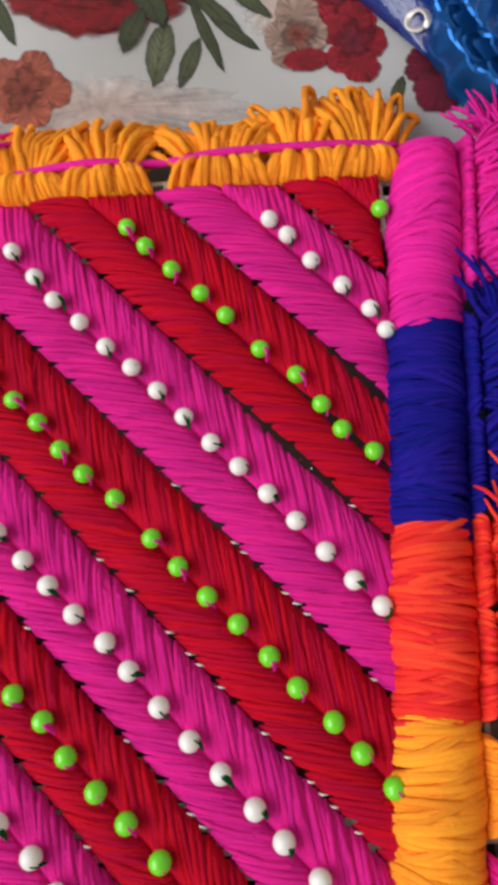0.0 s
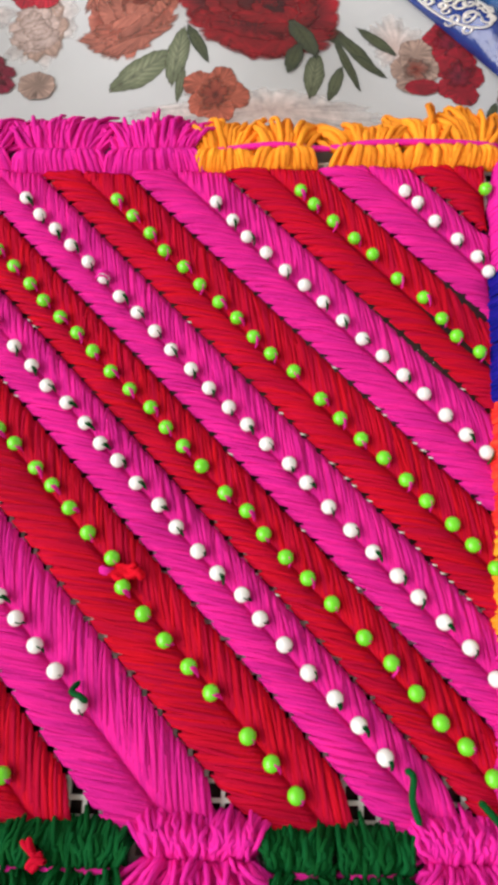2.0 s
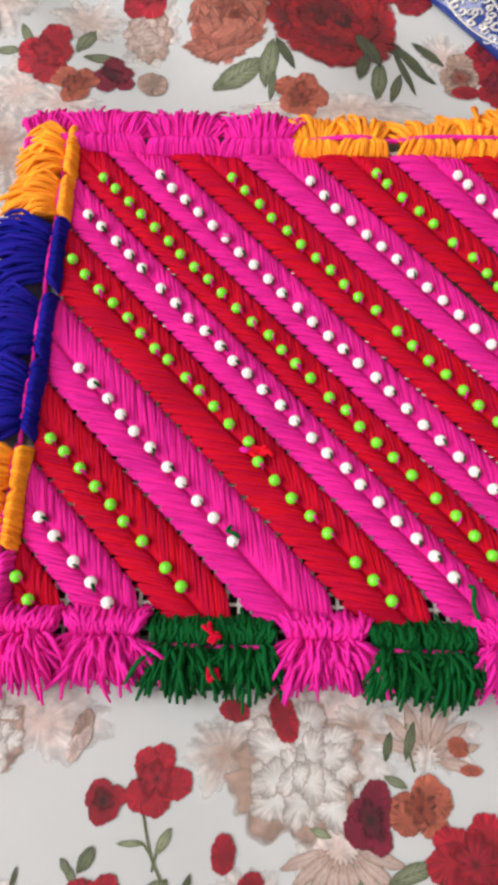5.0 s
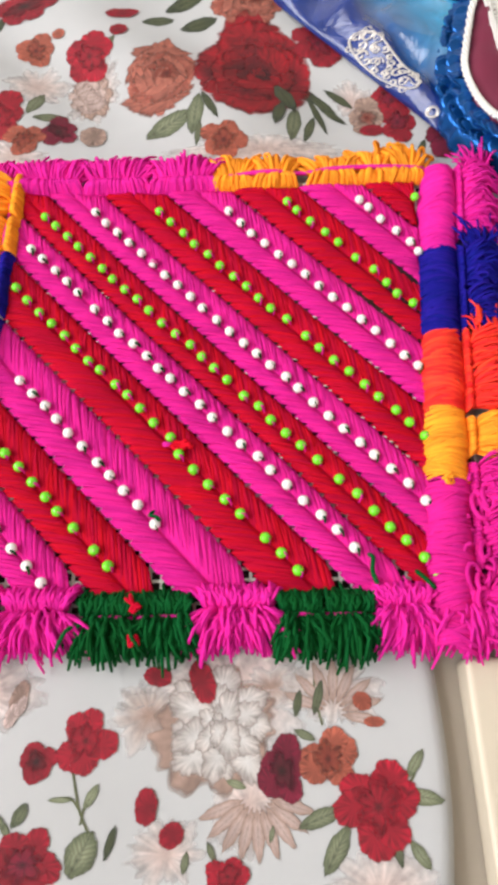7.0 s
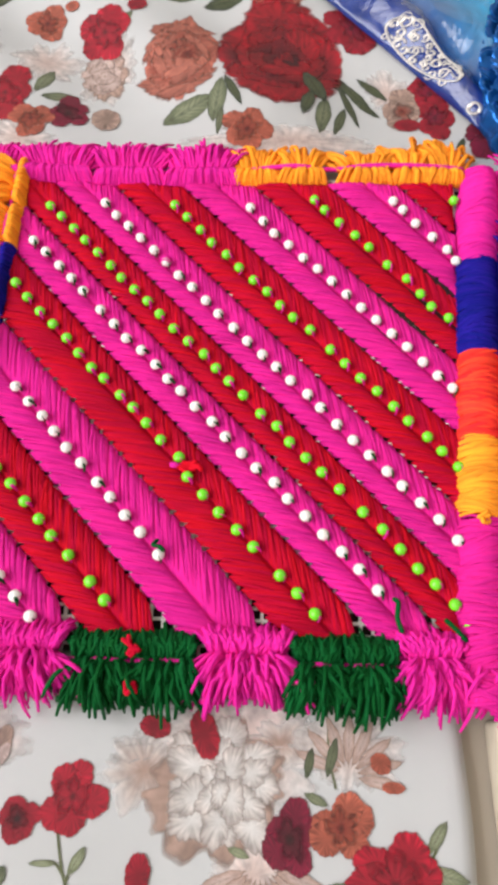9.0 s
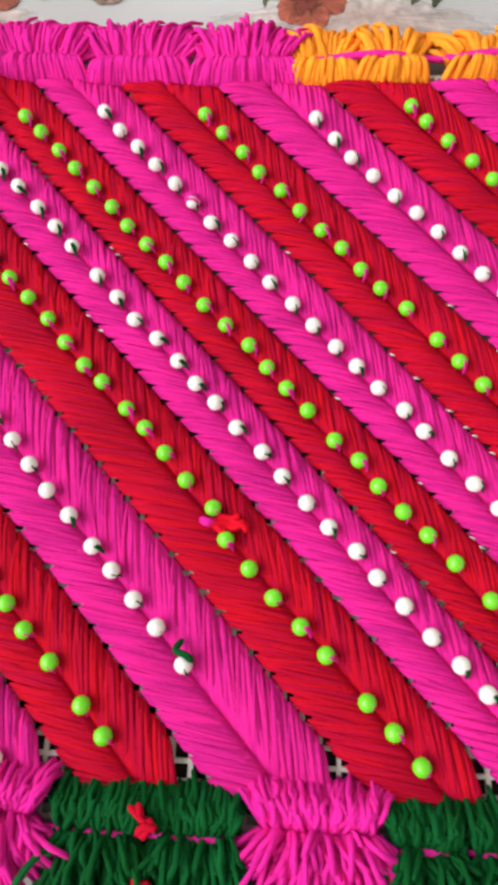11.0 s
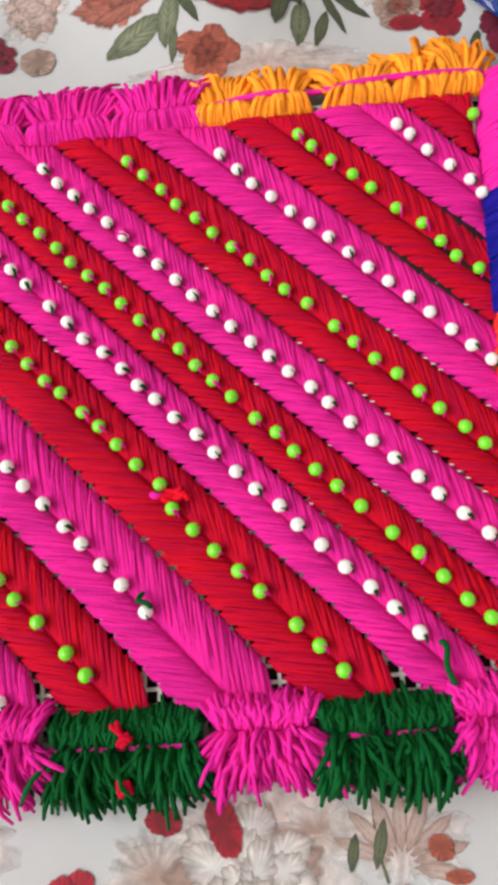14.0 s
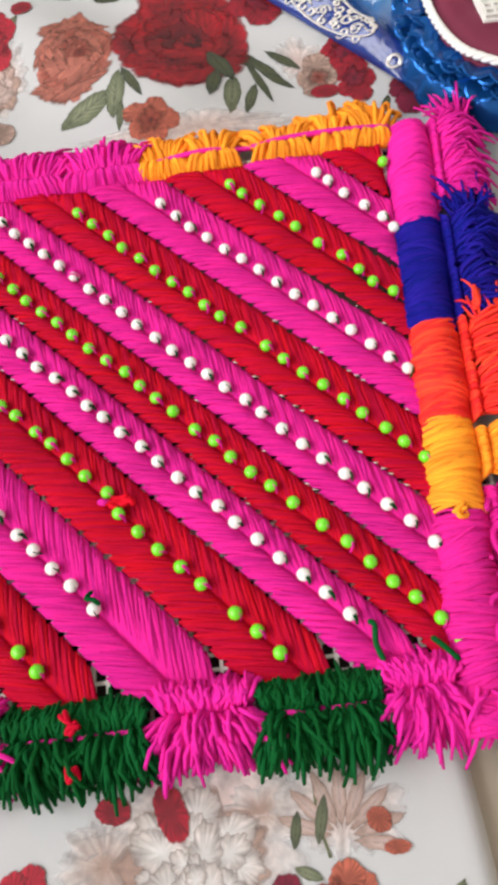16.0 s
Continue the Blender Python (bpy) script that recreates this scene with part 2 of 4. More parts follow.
def sheet(name, rows_y, limit, height, material, parent, label="", columns=130):
    verts, faces = [], []
    for y in rows_y:
        hi = limit(y)
        for x in np.linspace(-0.6, hi, columns):
            drop = 0.0
            if hi < 0.3:
                d = max(0.0, x - hi + 0.006) / 0.006
                drop = -0.004 * (1 - math.sqrt(max(0.0, 1 - d * d)))
            verts.append((x, y, height(x, y) + drop))
    n = columns
    for i in range(len(rows_y) - 1):
        for j in range(n - 1):
            a = i * n + j
            faces.append((a, a + 1, a + n + 1, a + n))
    ob = mesh_object(name, verts, faces, material, parent, label)
    solid = ob.modifiers.new("thickness", "SOLIDIFY")
    solid.thickness, solid.offset = 0.0006, -1
    return ob


sheet("fabric_far", np.linspace(-0.117, 0.6, 260), edge_x, sag, M_cloth, tablecloth, columns=280)
sheet("fabric_near", np.linspace(-0.6, -0.119, 160), edge_x, sag, M_cloth, tablecloth, columns=240)
sheet_under = tagged(mesh_object("bed_sheet", [(-0.75, -0.75, -0.012), (0.75, -0.75, -0.012), (0.75, 0.75, -0.012), (-0.75, 0.75, -0.012)], [(0, 1, 2, 3)], M_under),
       "beige bed sheet lying in shade beneath the cloth", "sheet")
sheet_under.modifiers.new("thickness", "SOLIDIFY").thickness = 0.003

LIFT = [0.0]


def bloom(cx, cy, rx, ry, turn, c_in, c_out, lobes=5, deep=0.35, streak=0.25, valley=0.35, name="printed_flower", ragged=0.05, hard=0.42, rings=8, steps=100, fade=0.0, ink=1.5):
    """A printed shape on the cloth: lobed or lens-shaped, dyed from c_in at its heart to c_out at its rim."""
    LIFT[0] += 0.0000025
    lift = 0.00009 + LIFT[0]
    ph = rng.uniform(0, 6.28, 6)
    verts, cols, faces = [], [], []
    ct, st = math.cos(radians(turn)), math.sin(radians(turn))

    def put(rho, th):
        if lobes:
            crest = abs(math.cos(lobes * th / 2)) ** hard
            r = 1 - deep + deep * crest
        else:
            crest, r = 1.0, 1.0
        r *= 1 + (0.10 * math.sin(th + ph[4]) + 0.09 * math.sin(2 * th + ph[5]) if lobes else 0) + ragged * (math.sin(7 * th + ph[0]) + 0.7 * math.sin(13 * th + ph[1]) + 0.6 * math.sin(23 * th + ph[2])) * 0.6
        x, y = rho * r * rx * math.cos(th), rho * r * ry * math.sin(th)
        if not lobes:
            y *= abs(math.sin(th)) ** 0.7
        px, py = cx + ct * x - st * y, cy + st * x + ct * y
        verts.append((px, py, sag(px, py) + lift))
        s = 1 - valley * (1 - crest) * min(1, rho * 1.6) + streak * 2.2 * noise.noise((7 * math.cos(th), 7 * math.sin(th), 1.6 * rho + 9 * ph[3])) * min(1, rho * 1.5) * (1 if lobes else 0.2)
        if not lobes:
            s *= 1 - valley * math.exp(-(math.sin(th) * rho * 6) ** 2) + 0.35 * streak * math.sin(30 * rho * math.cos(th) - 16 * abs(rho * math.sin(th)))
        f = rho ** 1.3
        cols.append([max(0.002, (c_in[i] * (1 - f) + c_out[i] * f) * s) for i in range(3)] + [ink * (1 - fade * rho ** 2.5) if rho < 0.99 else min(0.2, ink * (1 - fade))])

    put(0, 0)
    for k in range(1, rings + 1):
        for j in range(steps):
            put(k / rings, 2 * math.pi * j / steps)
    for j in range(steps):
        faces.append((0, 1 + j, 1 + (j + 1) % steps))
    for k in range(rings - 1):
        a = 1 + k * steps
        for j in range(steps):
            faces.append((a + j, a + steps + j, a + steps + (j + 1) % steps, a + (j + 1) % steps))
    ob = mesh_object(name, verts, faces, M_dye, tablecloth)
    attr = ob.data.color_attributes.new("dye", "FLOAT_COLOR", "POINT")
    attr.data.foreach_set("color", np.array(cols, dtype=np.float32).ravel())
    return ob


def leaf(x, y, length, width, turn, dark=0.0):
    dark = min(1.0, dark + 0.30)
    c = (0.15 - 0.12 * dark, 0.17 - 0.13 * dark, 0.085 - 0.06 * dark)
    return bloom(x, y, length / 2, width * 0.44, turn, (0.42 - 0.34 * dark, 0.45 - 0.36 * dark, 0.30 - 0.26 * dark), c, lobes=0, valley=0.5, streak=0.7, name="printed_leaf", ragged=0.05)


def stem(points, width=0.0008):
    pts = bent(points, 14)
    verts, faces, cols = [], [], []
    for i, p in enumerate(pts):
        d = pts[min(i + 1, 13)] - pts[max(i - 1, 0)]
        n = np.array([-d[1], d[0]]) / (np.hypot(*d) + 1e-9) * width / 2
        for s in (-1, 1):
            q = p + s * n
            verts.append((q[0], q[1], sag(*q) + 0.00028))
            cols.append((0.10, 0.11, 0.05, 1))
    for i in range(13):
        faces.append((2 * i, 2 * i + 1, 2 * i + 3, 2 * i + 2))
    ob = mesh_object("printed_stem", verts, faces, M_dye, tablecloth)
    attr = ob.data.color_attributes.new("dye", "FLOAT_COLOR", "POINT")
    attr.data.foreach_set("color", np.array(cols, dtype=np.float32).ravel())


CRIMSON, DEEP, SCARLET = (0.27, 0.003, 0.017), (0.050, 0.001, 0.006), (0.35, 0.004, 0.021)
WINE, RUST, RUST_D = (0.16, 0.003, 0.024), (0.37, 0.090, 0.055), (0.20, 0.032, 0.020)
TAUPE, BLUSH, MILK = (0.33, 0.22, 0.18), (0.50, 0.38, 0.35), (0.66, 0.62, 0.61)


def wash(x, y, r, ry, turn, c):
    bloom(x, y, r, ry, turn, c, MILK, lobes=6, deep=0.3, streak=0.22, valley=0.15, name="printed_wash", ragged=0.14, fade=0.65, ink=1.0)


def flower(x, y, rx, ry, turn, petals, outer, heart):
    """An open printed flower: overlapping petals, each with a dark vein side, round a deep heart."""
    for k in range(petals):
        a = 2 * math.pi * (k + 0.18 * math.sin(3.1 * k + 40 * x)) / petals + radians(turn)
        reach = 1.0 + 0.16 * math.sin(2.3 * k + 70 * y)
        ox, oy = 0.54 * rx * math.cos(a) * reach, 0.54 * ry * math.sin(a) * reach
        tone = 0.92 + 0.16 * math.sin(5 * k + 60 * x)
        bloom(x + ox, y + oy, 0.54 * math.hypot(rx * math.cos(a), ry * math.sin(a)), 2.7 * math.sqrt(rx * ry) / petals, math.degrees(math.atan2(oy, ox)),
              tuple(0.75 * v for v in outer), tuple(tone * v for v in outer), lobes=2, deep=0.06, streak=0.45, valley=0.2, ragged=0.06, steps=60, name="printed_petal")
    bloom(x, y, 0.62 * rx, 0.62 * ry, turn + 20, heart, tuple(0.55 * v for v in outer), lobes=petals, deep=0.45, streak=0.4, valley=0.4, ragged=0.1, fade=0.8, ink=1.15, name="printed_heart")
    bloom(x, y, 0.17 * rx, 0.17 * ry, turn, tuple(0.25 * v for v in heart), heart, lobes=5, deep=0.2, ragged=0.12, steps=40, name="printed_heart")


def full_rose(x, y, rx, ry, outer, heart, rings=((0.0, 1, 0.86), (0.64, 7, 0.44), (0.42, 6, 0.38), (0.22, 4, 0.30), (0.07, 2, 0.20))):
    """A full-blown printed rose: rings of wide petals, bright at the lip and dark where they tuck under the next."""
    for ring, (off, count, size) in enumerate(rings):
        for k in range(count):
            a = 2 * math.pi * k / count + 0.7 * ring
            tone = 0.82 + 0.26 * math.sin(2.1 * k + 1.3 * ring) - 0.06 * ring
            bloom(x + off * rx * math.cos(a), y + off * ry * math.sin(a), rx * size * 0.8, ry * size * 1.1, math.degrees(a),
                  tuple(v * (0.75 if ring else 0.5) for v in outer) if k % 3 else heart, tuple(v * tone for v in outer), lobes=3, deep=0.14, streak=0.42, valley=0.3, ragged=0.08, steps=70, fade=0.5 if ring else 0.0, ink=1.35 if ring else 1.5, name="printed_petal")
    bloom(x + 0.18 * rx, y + 0.02 * ry, 0.17 * rx, 0.13 * ry, 30, tuple(0.3 * v for v in heart), heart, lobes=4, deep=0.3, ragged=0.12, fade=0.5, name="printed_heart")


def pale_peony(x, y, rx, ry, shade, light):
    """A white many-petalled bloom drawn in brown shadows."""
    bloom(x, y, rx * 1.08, ry * 1.08, 0, shade, shade, lobes=9, deep=0.2, streak=0.3, ragged=0.1, fade=0.5, name="printed_wash")
    for ring, (off, count, size) in enumerate(((0.66, 8, 0.40), (0.44, 6, 0.36), (0.22, 4, 0.30), (0.06, 2, 0.22))):
        for k in range(count):
            a = 2 * math.pi * k / count + 0.5 * ring + rng.normal(0, 0.12)
            reach, broad = off * rng.uniform(0.8, 1.2), rng.uniform(0.75, 1.3)
            bloom(x + reach * rx * math.cos(a), y + reach * ry * math.sin(a), rx * size * broad, ry * size * 0.8 * broad, math.degrees(a) + rng.normal(0, 16), light, tuple(0.5 * (p + q) for p, q in zip(light, shade)),
                  lobes=3, deep=0.12, streak=0.28, valley=0.25, ragged=0.10, steps=60, fade=0.55, ink=1.2, name="printed_petal")


NEAR_FLOWERS = (
    (-0.0502, -0.1659, 0.0097, 0.0105, -1, 5, SCARLET, CRIMSON), (-0.0668, -0.1725, 0.0066, 0.0063, 28, 5, CRIMSON, DEEP),
    (-0.0675, -0.2030, 0.0131, 0.0097, -1, 6, CRIMSON, WINE), (0.0192, -0.1763, 0.0086, 0.0107, 8, 5, WINE, DEEP), (0.0355, -0.1729, 0.0099, 0.0093, 13, 5, RUST, RUST_D),
    (0.0517, -0.1878, 0.0147, 0.0147, 8, 6, SCARLET, CRIMSON), (0.0001, -0.2074, 0.0081, 0.0050, -1, 5, SCARLET, CRIMSON),
)
NEAR_PETALS = (
    (-0.0094, -0.1468, 0.0076, 0.0051, 102, CRIMSON), (-0.0259, -0.1450, 0.0050, 0.0040, -1, CRIMSON), (-0.0277, -0.1873, 0.0064, 0.0039, 82, CRIMSON),
    (-0.0187, -0.1952, 0.0049, 0.0038, 26, CRIMSON), (0.0486, -0.1539, 0.0035, 0.0035, 85, RUST), (0.0522, -0.1610, 0.0038, 0.0019, 4, RUST),
    (-0.0756, -0.1511, 0.0034, 0.0056, -19, TAUPE), (-0.0779, -0.1578, 0.0026, 0.0044, -18, BLUSH), (-0.0748, -0.1540, 0.0021, 0.0037, -19, BLUSH),
)
NEAR_LEAVES = (
    (0.0255, -0.1545, 0.0097, 0.0036, 77, 0.6), (0.0329, -0.1527, 0.0129, 0.0040, 74, 0.5), (0.0276, -0.1651, 0.0085, 0.0034, -24, 0.3),
    (0.0320, -0.1909, 0.0175, 0.0064, 21, 0.3), (0.0367, -0.2003, 0.0178, 0.0075, 58, 0.3), (0.0666, -0.1849, 0.0157, 0.0060, -10, 0.1),
    (0.0654, -0.1746, 0.0115, 0.0044, 54, 0.1), (0.0639, -0.2017, 0.0104, 0.0048, -55, 0.1), (-0.0469, -0.1835, 0.0092, 0.0039, 60, 0.1),
    (-0.0575, -0.1844, 0.0086, 0.0021, -1, 0.1), (-0.0491, -0.2005, 0.0154, 0.0122, 62, 0.2),
)
NEAR_SMALL_LEAVES = (
    (-0.0396, -0.1974, 0.0113, 0.0034, 73, 0.9), (-0.0709, -0.1888, 0.0088, 0.0044, 62, 0.5), (-0.0750, -0.1929, 0.0061, 0.0029, 120, 0.4),
    (-0.0143, -0.2035, 0.0069, 0.0030, 80, 0.3), (-0.0056, -0.2005, 0.0066, 0.0026, 114, 0.4), (0.0031, -0.1804, 0.0077, 0.0031, -19, 0.1),
    (0.0151, -0.1956, 0.0056, 0.0021, 77, 0.2), (-0.0701, -0.1889, 0.0079, 0.0041, 61, 0.5), (-0.0768, -0.1907, 0.0058, 0.0027, 124, 0.4),
    (-0.0921, -0.1944, 0.0076, 0.0018, 81, 0.9), (0.0566, -0.2001, 0.0109, 0.0038, -79, 0.5),
)
FAR_FLOWERS = (
    (-0.0021, 0.1337, 0.0119, 0.0127, -2, 5, RUST, RUST_D), (0.0940, 0.1657, 0.0107, 0.0165, 12, 5, CRIMSON, WINE), (0.0958, 0.1500, 0.0101, 0.0133, -2, 5, CRIMSON, WINE),
    (0.0550, 0.2206, 0.0131, 0.0235, -2, 5, CRIMSON, WINE), (-0.0850, 0.2158, 0.0131, 0.0201, 14, 5, SCARLET, CRIMSON),
    (-0.1204, 0.2264, 0.0106, 0.0148, -2, 5, RUST, RUST_D), (-0.1316, 0.1620, 0.0130, 0.0211, 3, 5, SCARLET, CRIMSON),
    (-0.0963, 0.1494, 0.0092, 0.0142, 32, 5, WINE, DEEP), (-0.1144, 0.1419, 0.0114, 0.0123, 3, 6, RUST, RUST_D), (-0.1330, 0.2697, 0.0242, 0.0178, 3, 6, CRIMSON, DEEP),
    (0.1279, 0.1393, 0.0187, 0.0196, -2, 6, WINE, DEEP), (0.0791, 0.1553, 0.0089, 0.0134, -2, 4, TAUPE, RUST_D),
)
FAR_PETALS = (
    (-0.0679, 0.2515, 0.0086, 0.0059, 14, CRIMSON), (-0.0684, 0.2344, 0.0064, 0.0051, 22, CRIMSON), (-0.1060, 0.2359, 0.0043, 0.0040, 30, RUST),
    (0.0804, 0.1455, 0.0064, 0.0051, 5, CRIMSON), (-0.1712, 0.2319, 0.0066, 0.0050, 73, CRIMSON), (-0.1779, 0.2443, 0.0044, 0.0132, 37, CRIMSON),
    (-0.0664, 0.2519, 0.0097, 0.0047, 27, CRIMSON), (-0.0762, 0.1462, 0.0083, 0.0094, -2, TAUPE), (-0.1636, 0.1793, 0.0066, 0.0136, 3, TAUPE),
)
FAR_LEAVES = (
    (-0.0332, 0.1503, 0.0315, 0.0192, 33, 0.3), (-0.0183, 0.1554, 0.0331, 0.0113, 84, 0.3), (-0.0164, 0.1401, 0.0181, 0.0046, 84, 0.5),
    (0.0443, 0.1783, 0.0270, 0.0109, -49, 1.0), (0.0548, 0.1671, 0.0353, 0.0077, -56, 1.0), (0.0510, 0.1586, 0.0347, 0.0051, -73, 1.0),
    (0.0600, 0.1583, 0.0214, 0.0054, -43, 1.0), (0.0371, 0.1488, 0.0281, 0.0097, 82, 0.4), (0.0458, 0.1457, 0.0227, 0.0060, 73, 0.6),
    (-0.0269, 0.2640, 0.0311, 0.0153, 30, 0.8), (-0.0185, 0.2437, 0.0254, 0.0126, 17, 0.7),
)
FAR_SIDE_LEAVES = (
    (-0.0443, 0.2471, 0.0215, 0.0105, 11, 0.6), (-0.0015, 0.2647, 0.0283, 0.0105, 53, 0.9), (0.1072, 0.1301, 0.0124, 0.0047, 69, 0.9),
    (-0.1135, 0.1758, 0.0230, 0.0092, 74, 0.3), (-0.1028, 0.1625, 0.0215, 0.0098, 3, 0.4), (-0.1433, 0.1752, 0.0174, 0.0060, 114, 0.3),
    (-0.1521, 0.1658, 0.0148, 0.0069, 176, 0.3), (-0.1512, 0.2487, 0.0314, 0.0131, 63, 0.8), (-0.1650, 0.2631, 0.0219, 0.0095, 82, 0.8),
    (-0.0744, 0.2219, 0.0175, 0.0068, 60, 0.3), (-0.0103, 0.1608, 0.0267, 0.0058, -68, 0.7),
)

# beyond the mat's far edge
for x, y, r, ry, a, c in ((-0.082, 0.190, 0.017, 0.028, 0, BLUSH), (-0.116, 0.194, 0.018, 0.020, 0, BLUSH), (-0.140, 0.135, 0.026, 0.022, 0, BLUSH), (0.02, 0.128, 0.05, 0.012, 0, BLUSH), (-0.118, 0.128, 0.02, 0.014, 0, BLUSH),
                          (-0.160, 0.20, 0.02, 0.03, 0, BLUSH), (0.072, 0.168, 0.012, 0.018, 30, BLUSH), (-0.145, 0.098, 0.02, 0.03, 10, TAUPE), (-0.150, 0.060, 0.02, 0.03, 10, BLUSH)):
    wash(x, y, r, ry, a, c)
for row in FAR_LEAVES + FAR_SIDE_LEAVES:
    leaf(*row)
pale_peony(-0.083, 0.186, 0.012, 0.020, TAUPE, BLUSH)
full_rose(-0.040, 0.192, 0.021, 0.036, (0.43, 0.135, 0.095), RUST_D)
full_rose(0.013, 0.259, 0.024, 0.022, (0.43, 0.135, 0.095), RUST_D)
full_rose(0.014, 0.196, 0.035, 0.050, (0.31, 0.003, 0.012), DEEP)
for row in FAR_FLOWERS:
    flower(*row)
flower(0.165, 0.020, 0.016, 0.013, 20, 5, WINE, DEEP)
leaf(0.0330, 0.1720, 0.030, 0.012, -70, 1.0)
leaf(0.0290, 0.1560, 0.022, 0.008, 75, 0.8)
leaf(0.0640, 0.1720, 0.024, 0.006, -48, 1.0)
leaf(0.150, 0.035, 0.020, 0.009, 60, 0.7)
leaf(0.142, 0.012, 0.018, 0.007, 100, 0.7)
for x, y, r, ry, a, c in FAR_PETALS:
    bloom(x, y, r, ry, a, tuple(v * 0.6 for v in c), c, lobes=2, deep=0.12, valley=0.2, streak=0.35)

# between the mat and the near side
LIFT[0] = 0.00012
for x, y, r, ry, a, c in ((0.000, -0.150, 0.036, 0.020, 0, BLUSH), (-0.028, -0.158, 0.014, 0.012, 0, TAUPE), (0.016, -0.1486, 0.014, 0.008, 0, TAUPE), (0.040, -0.150, 0.018, 0.014, 0, BLUSH), (0.007, -0.187, 0.018, 0.014, 30, BLUSH), (-0.021, -0.201, 0.014, 0.010, 0, BLUSH),
                          (-0.09, -0.15, 0.022, 0.014, 0, BLUSH), (-0.112, -0.158, 0.016, 0.02, 0, TAUPE), (0.05, -0.212, 0.02, 0.015, 0, BLUSH), (-0.112, -0.20, 0.02, 0.02, 0, BLUSH)):
    wash(x, y, r, ry, a, c)
pale_peony(-0.0030, -0.1625, 0.0215, 0.0190, TAUPE, (0.57, 0.55, 0.54))
pale_peony(-0.1080, -0.1560, 0.0120, 0.0140, TAUPE, (0.57, 0.55, 0.54))
for k in range(9):
    a = radians(200 + 18 * k)
    bloom(0.010 + 0.013 * math.cos(a), -0.184 + 0.012 * math.sin(a), 0.0085, 0.0022, math.degrees(a), BLUSH, TAUPE, lobes=0, streak=0.4, valley=0.3, ragged=0.08, steps=40, fade=0.3, ink=1.2, name="printed_petal")
for k in range(8):
    a = radians(-10 + 24 * k)
    bloom(0.038 + 0.011 * math.cos(a), -0.158 + 0.011 * math.sin(a), 0.0080, 0.0020, math.degrees(a), BLUSH, TAUPE, lobes=0, streak=0.4, valley=0.3, ragged=0.08, steps=40, fade=0.3, ink=1.2, name="printed_petal")
stem([(-0.054, -0.175), (-0.052, -0.183), (-0.050, -0.189), (-0.046, -0.196)])
stem([(-0.0465, -0.182), (-0.049, -0.187), (-0.050, -0.192)])
stem([(-0.060, -0.184), (-0.054, -0.184), (-0.051, -0.187)])
stem([(0.032, -0.143), (0.032, -0.152), (0.034, -0.162)])
stem([(0.066, -0.176), (0.062, -0.182), (0.056, -0.187)])
for row in NEAR_LEAVES + NEAR_SMALL_LEAVES:
    leaf(*row)
for row in NEAR_FLOWERS:
    flower(*row)
for x, y, r, ry, a, c in NEAR_PETALS:
    bloom(x, y, r, ry, a, tuple(v * 0.6 for v in c), c, lobes=2, deep=0.10, valley=0.2, streak=0.35)

# dark leaves printed on the sheet beneath
for x, y, l, w, a in ((0.0935, -0.150, 0.014, 0.006, 60), (0.0965, -0.162, 0.012, 0.006, 10), (0.0950, -0.205, 0.014, 0.007, 80), (0.1000, -0.175, 0.010, 0.005, -60)):
    under = bloom(x * 1.06, y * 1.03, l / 2, w / 2, a, (0.03, 0.04, 0.02), (0.05, 0.055, 0.03), lobes=0, name="printed_leaf")
    under.parent = sheet_under
    under.location.z = -0.0108

# ---------- the embroidered mat ----------
X0, X1, Y0, Y1 = -0.104, 0.094, -0.1175, 0.089
SLOPE, PITCH = -1.07, 0.0042
mat = tagged(new("embroidered_mat"), "square mat of magenta and red yarn with white and green beads", "mat")

# plastic canvas: one moulded grid
def grid_lines(lo, hi, count):
    out = []
    for k in range(count):
        at = lo + k * (hi - lo) / (count - 1)
        out += [at - 0.00055, at + 0.00055]
    return out


gx, gy = grid_lines(X0 - 0.003, X1 + 0.010, 50), grid_lines(Y0 - 0.006, Y1 + 0.004, 51)
g_verts = [(x, y, 0.0036) for y in gy for x in gx]
g_faces = [(j * len(gx) + i, j * len(gx) + i + 1, (j + 1) * len(gx) + i + 1, (j + 1) * len(gx) + i) for j in range(len(gy) - 1) for i in range(len(gx) - 1) if i % 2 == 0 or j % 2 == 0]
canvas = mesh_object("canvas", g_verts, g_faces, M_canvas, mat, "white open-mesh plastic canvas", smooth=False)
canvas.modifiers.new("thickness", "SOLIDIFY").thickness = 0.0012

# added dark sheet: its colour stands in for the shade inside the canvas holes
M_hole_shade = cloth_material("dark_hole_shade", (0.035, 0.016, 0.016), 0.15)
mesh_object("lining", [(X0 - 0.002, Y0 - 0.004, 0.0014), (X1 + 0.008, Y0 - 0.004, 0.0014), (X1 + 0.008, Y1 + 0.003, 0.0014), (X0 - 0.002, Y1 + 0.003, 0.0014)], [(0, 1, 2, 3)], M_hole_shade, mat, "unseen dark sheet added to shade the canvas holes").modifiers.new("thickness", "SOLIDIFY").thickness = 0.0008

# bead rows: colour, then anchors of bead number and place along the row
ROWS = []


def bead_row(colour, *anchors):
    n = [a[0] for a in anchors]
    k = np.arange(n[-1] + 1)
    ROWS.append((colour, np.c_[np.interp(k, n, [a[1] for a in anchors]), np.interp(k, n, [a[2] for a in anchors])]))


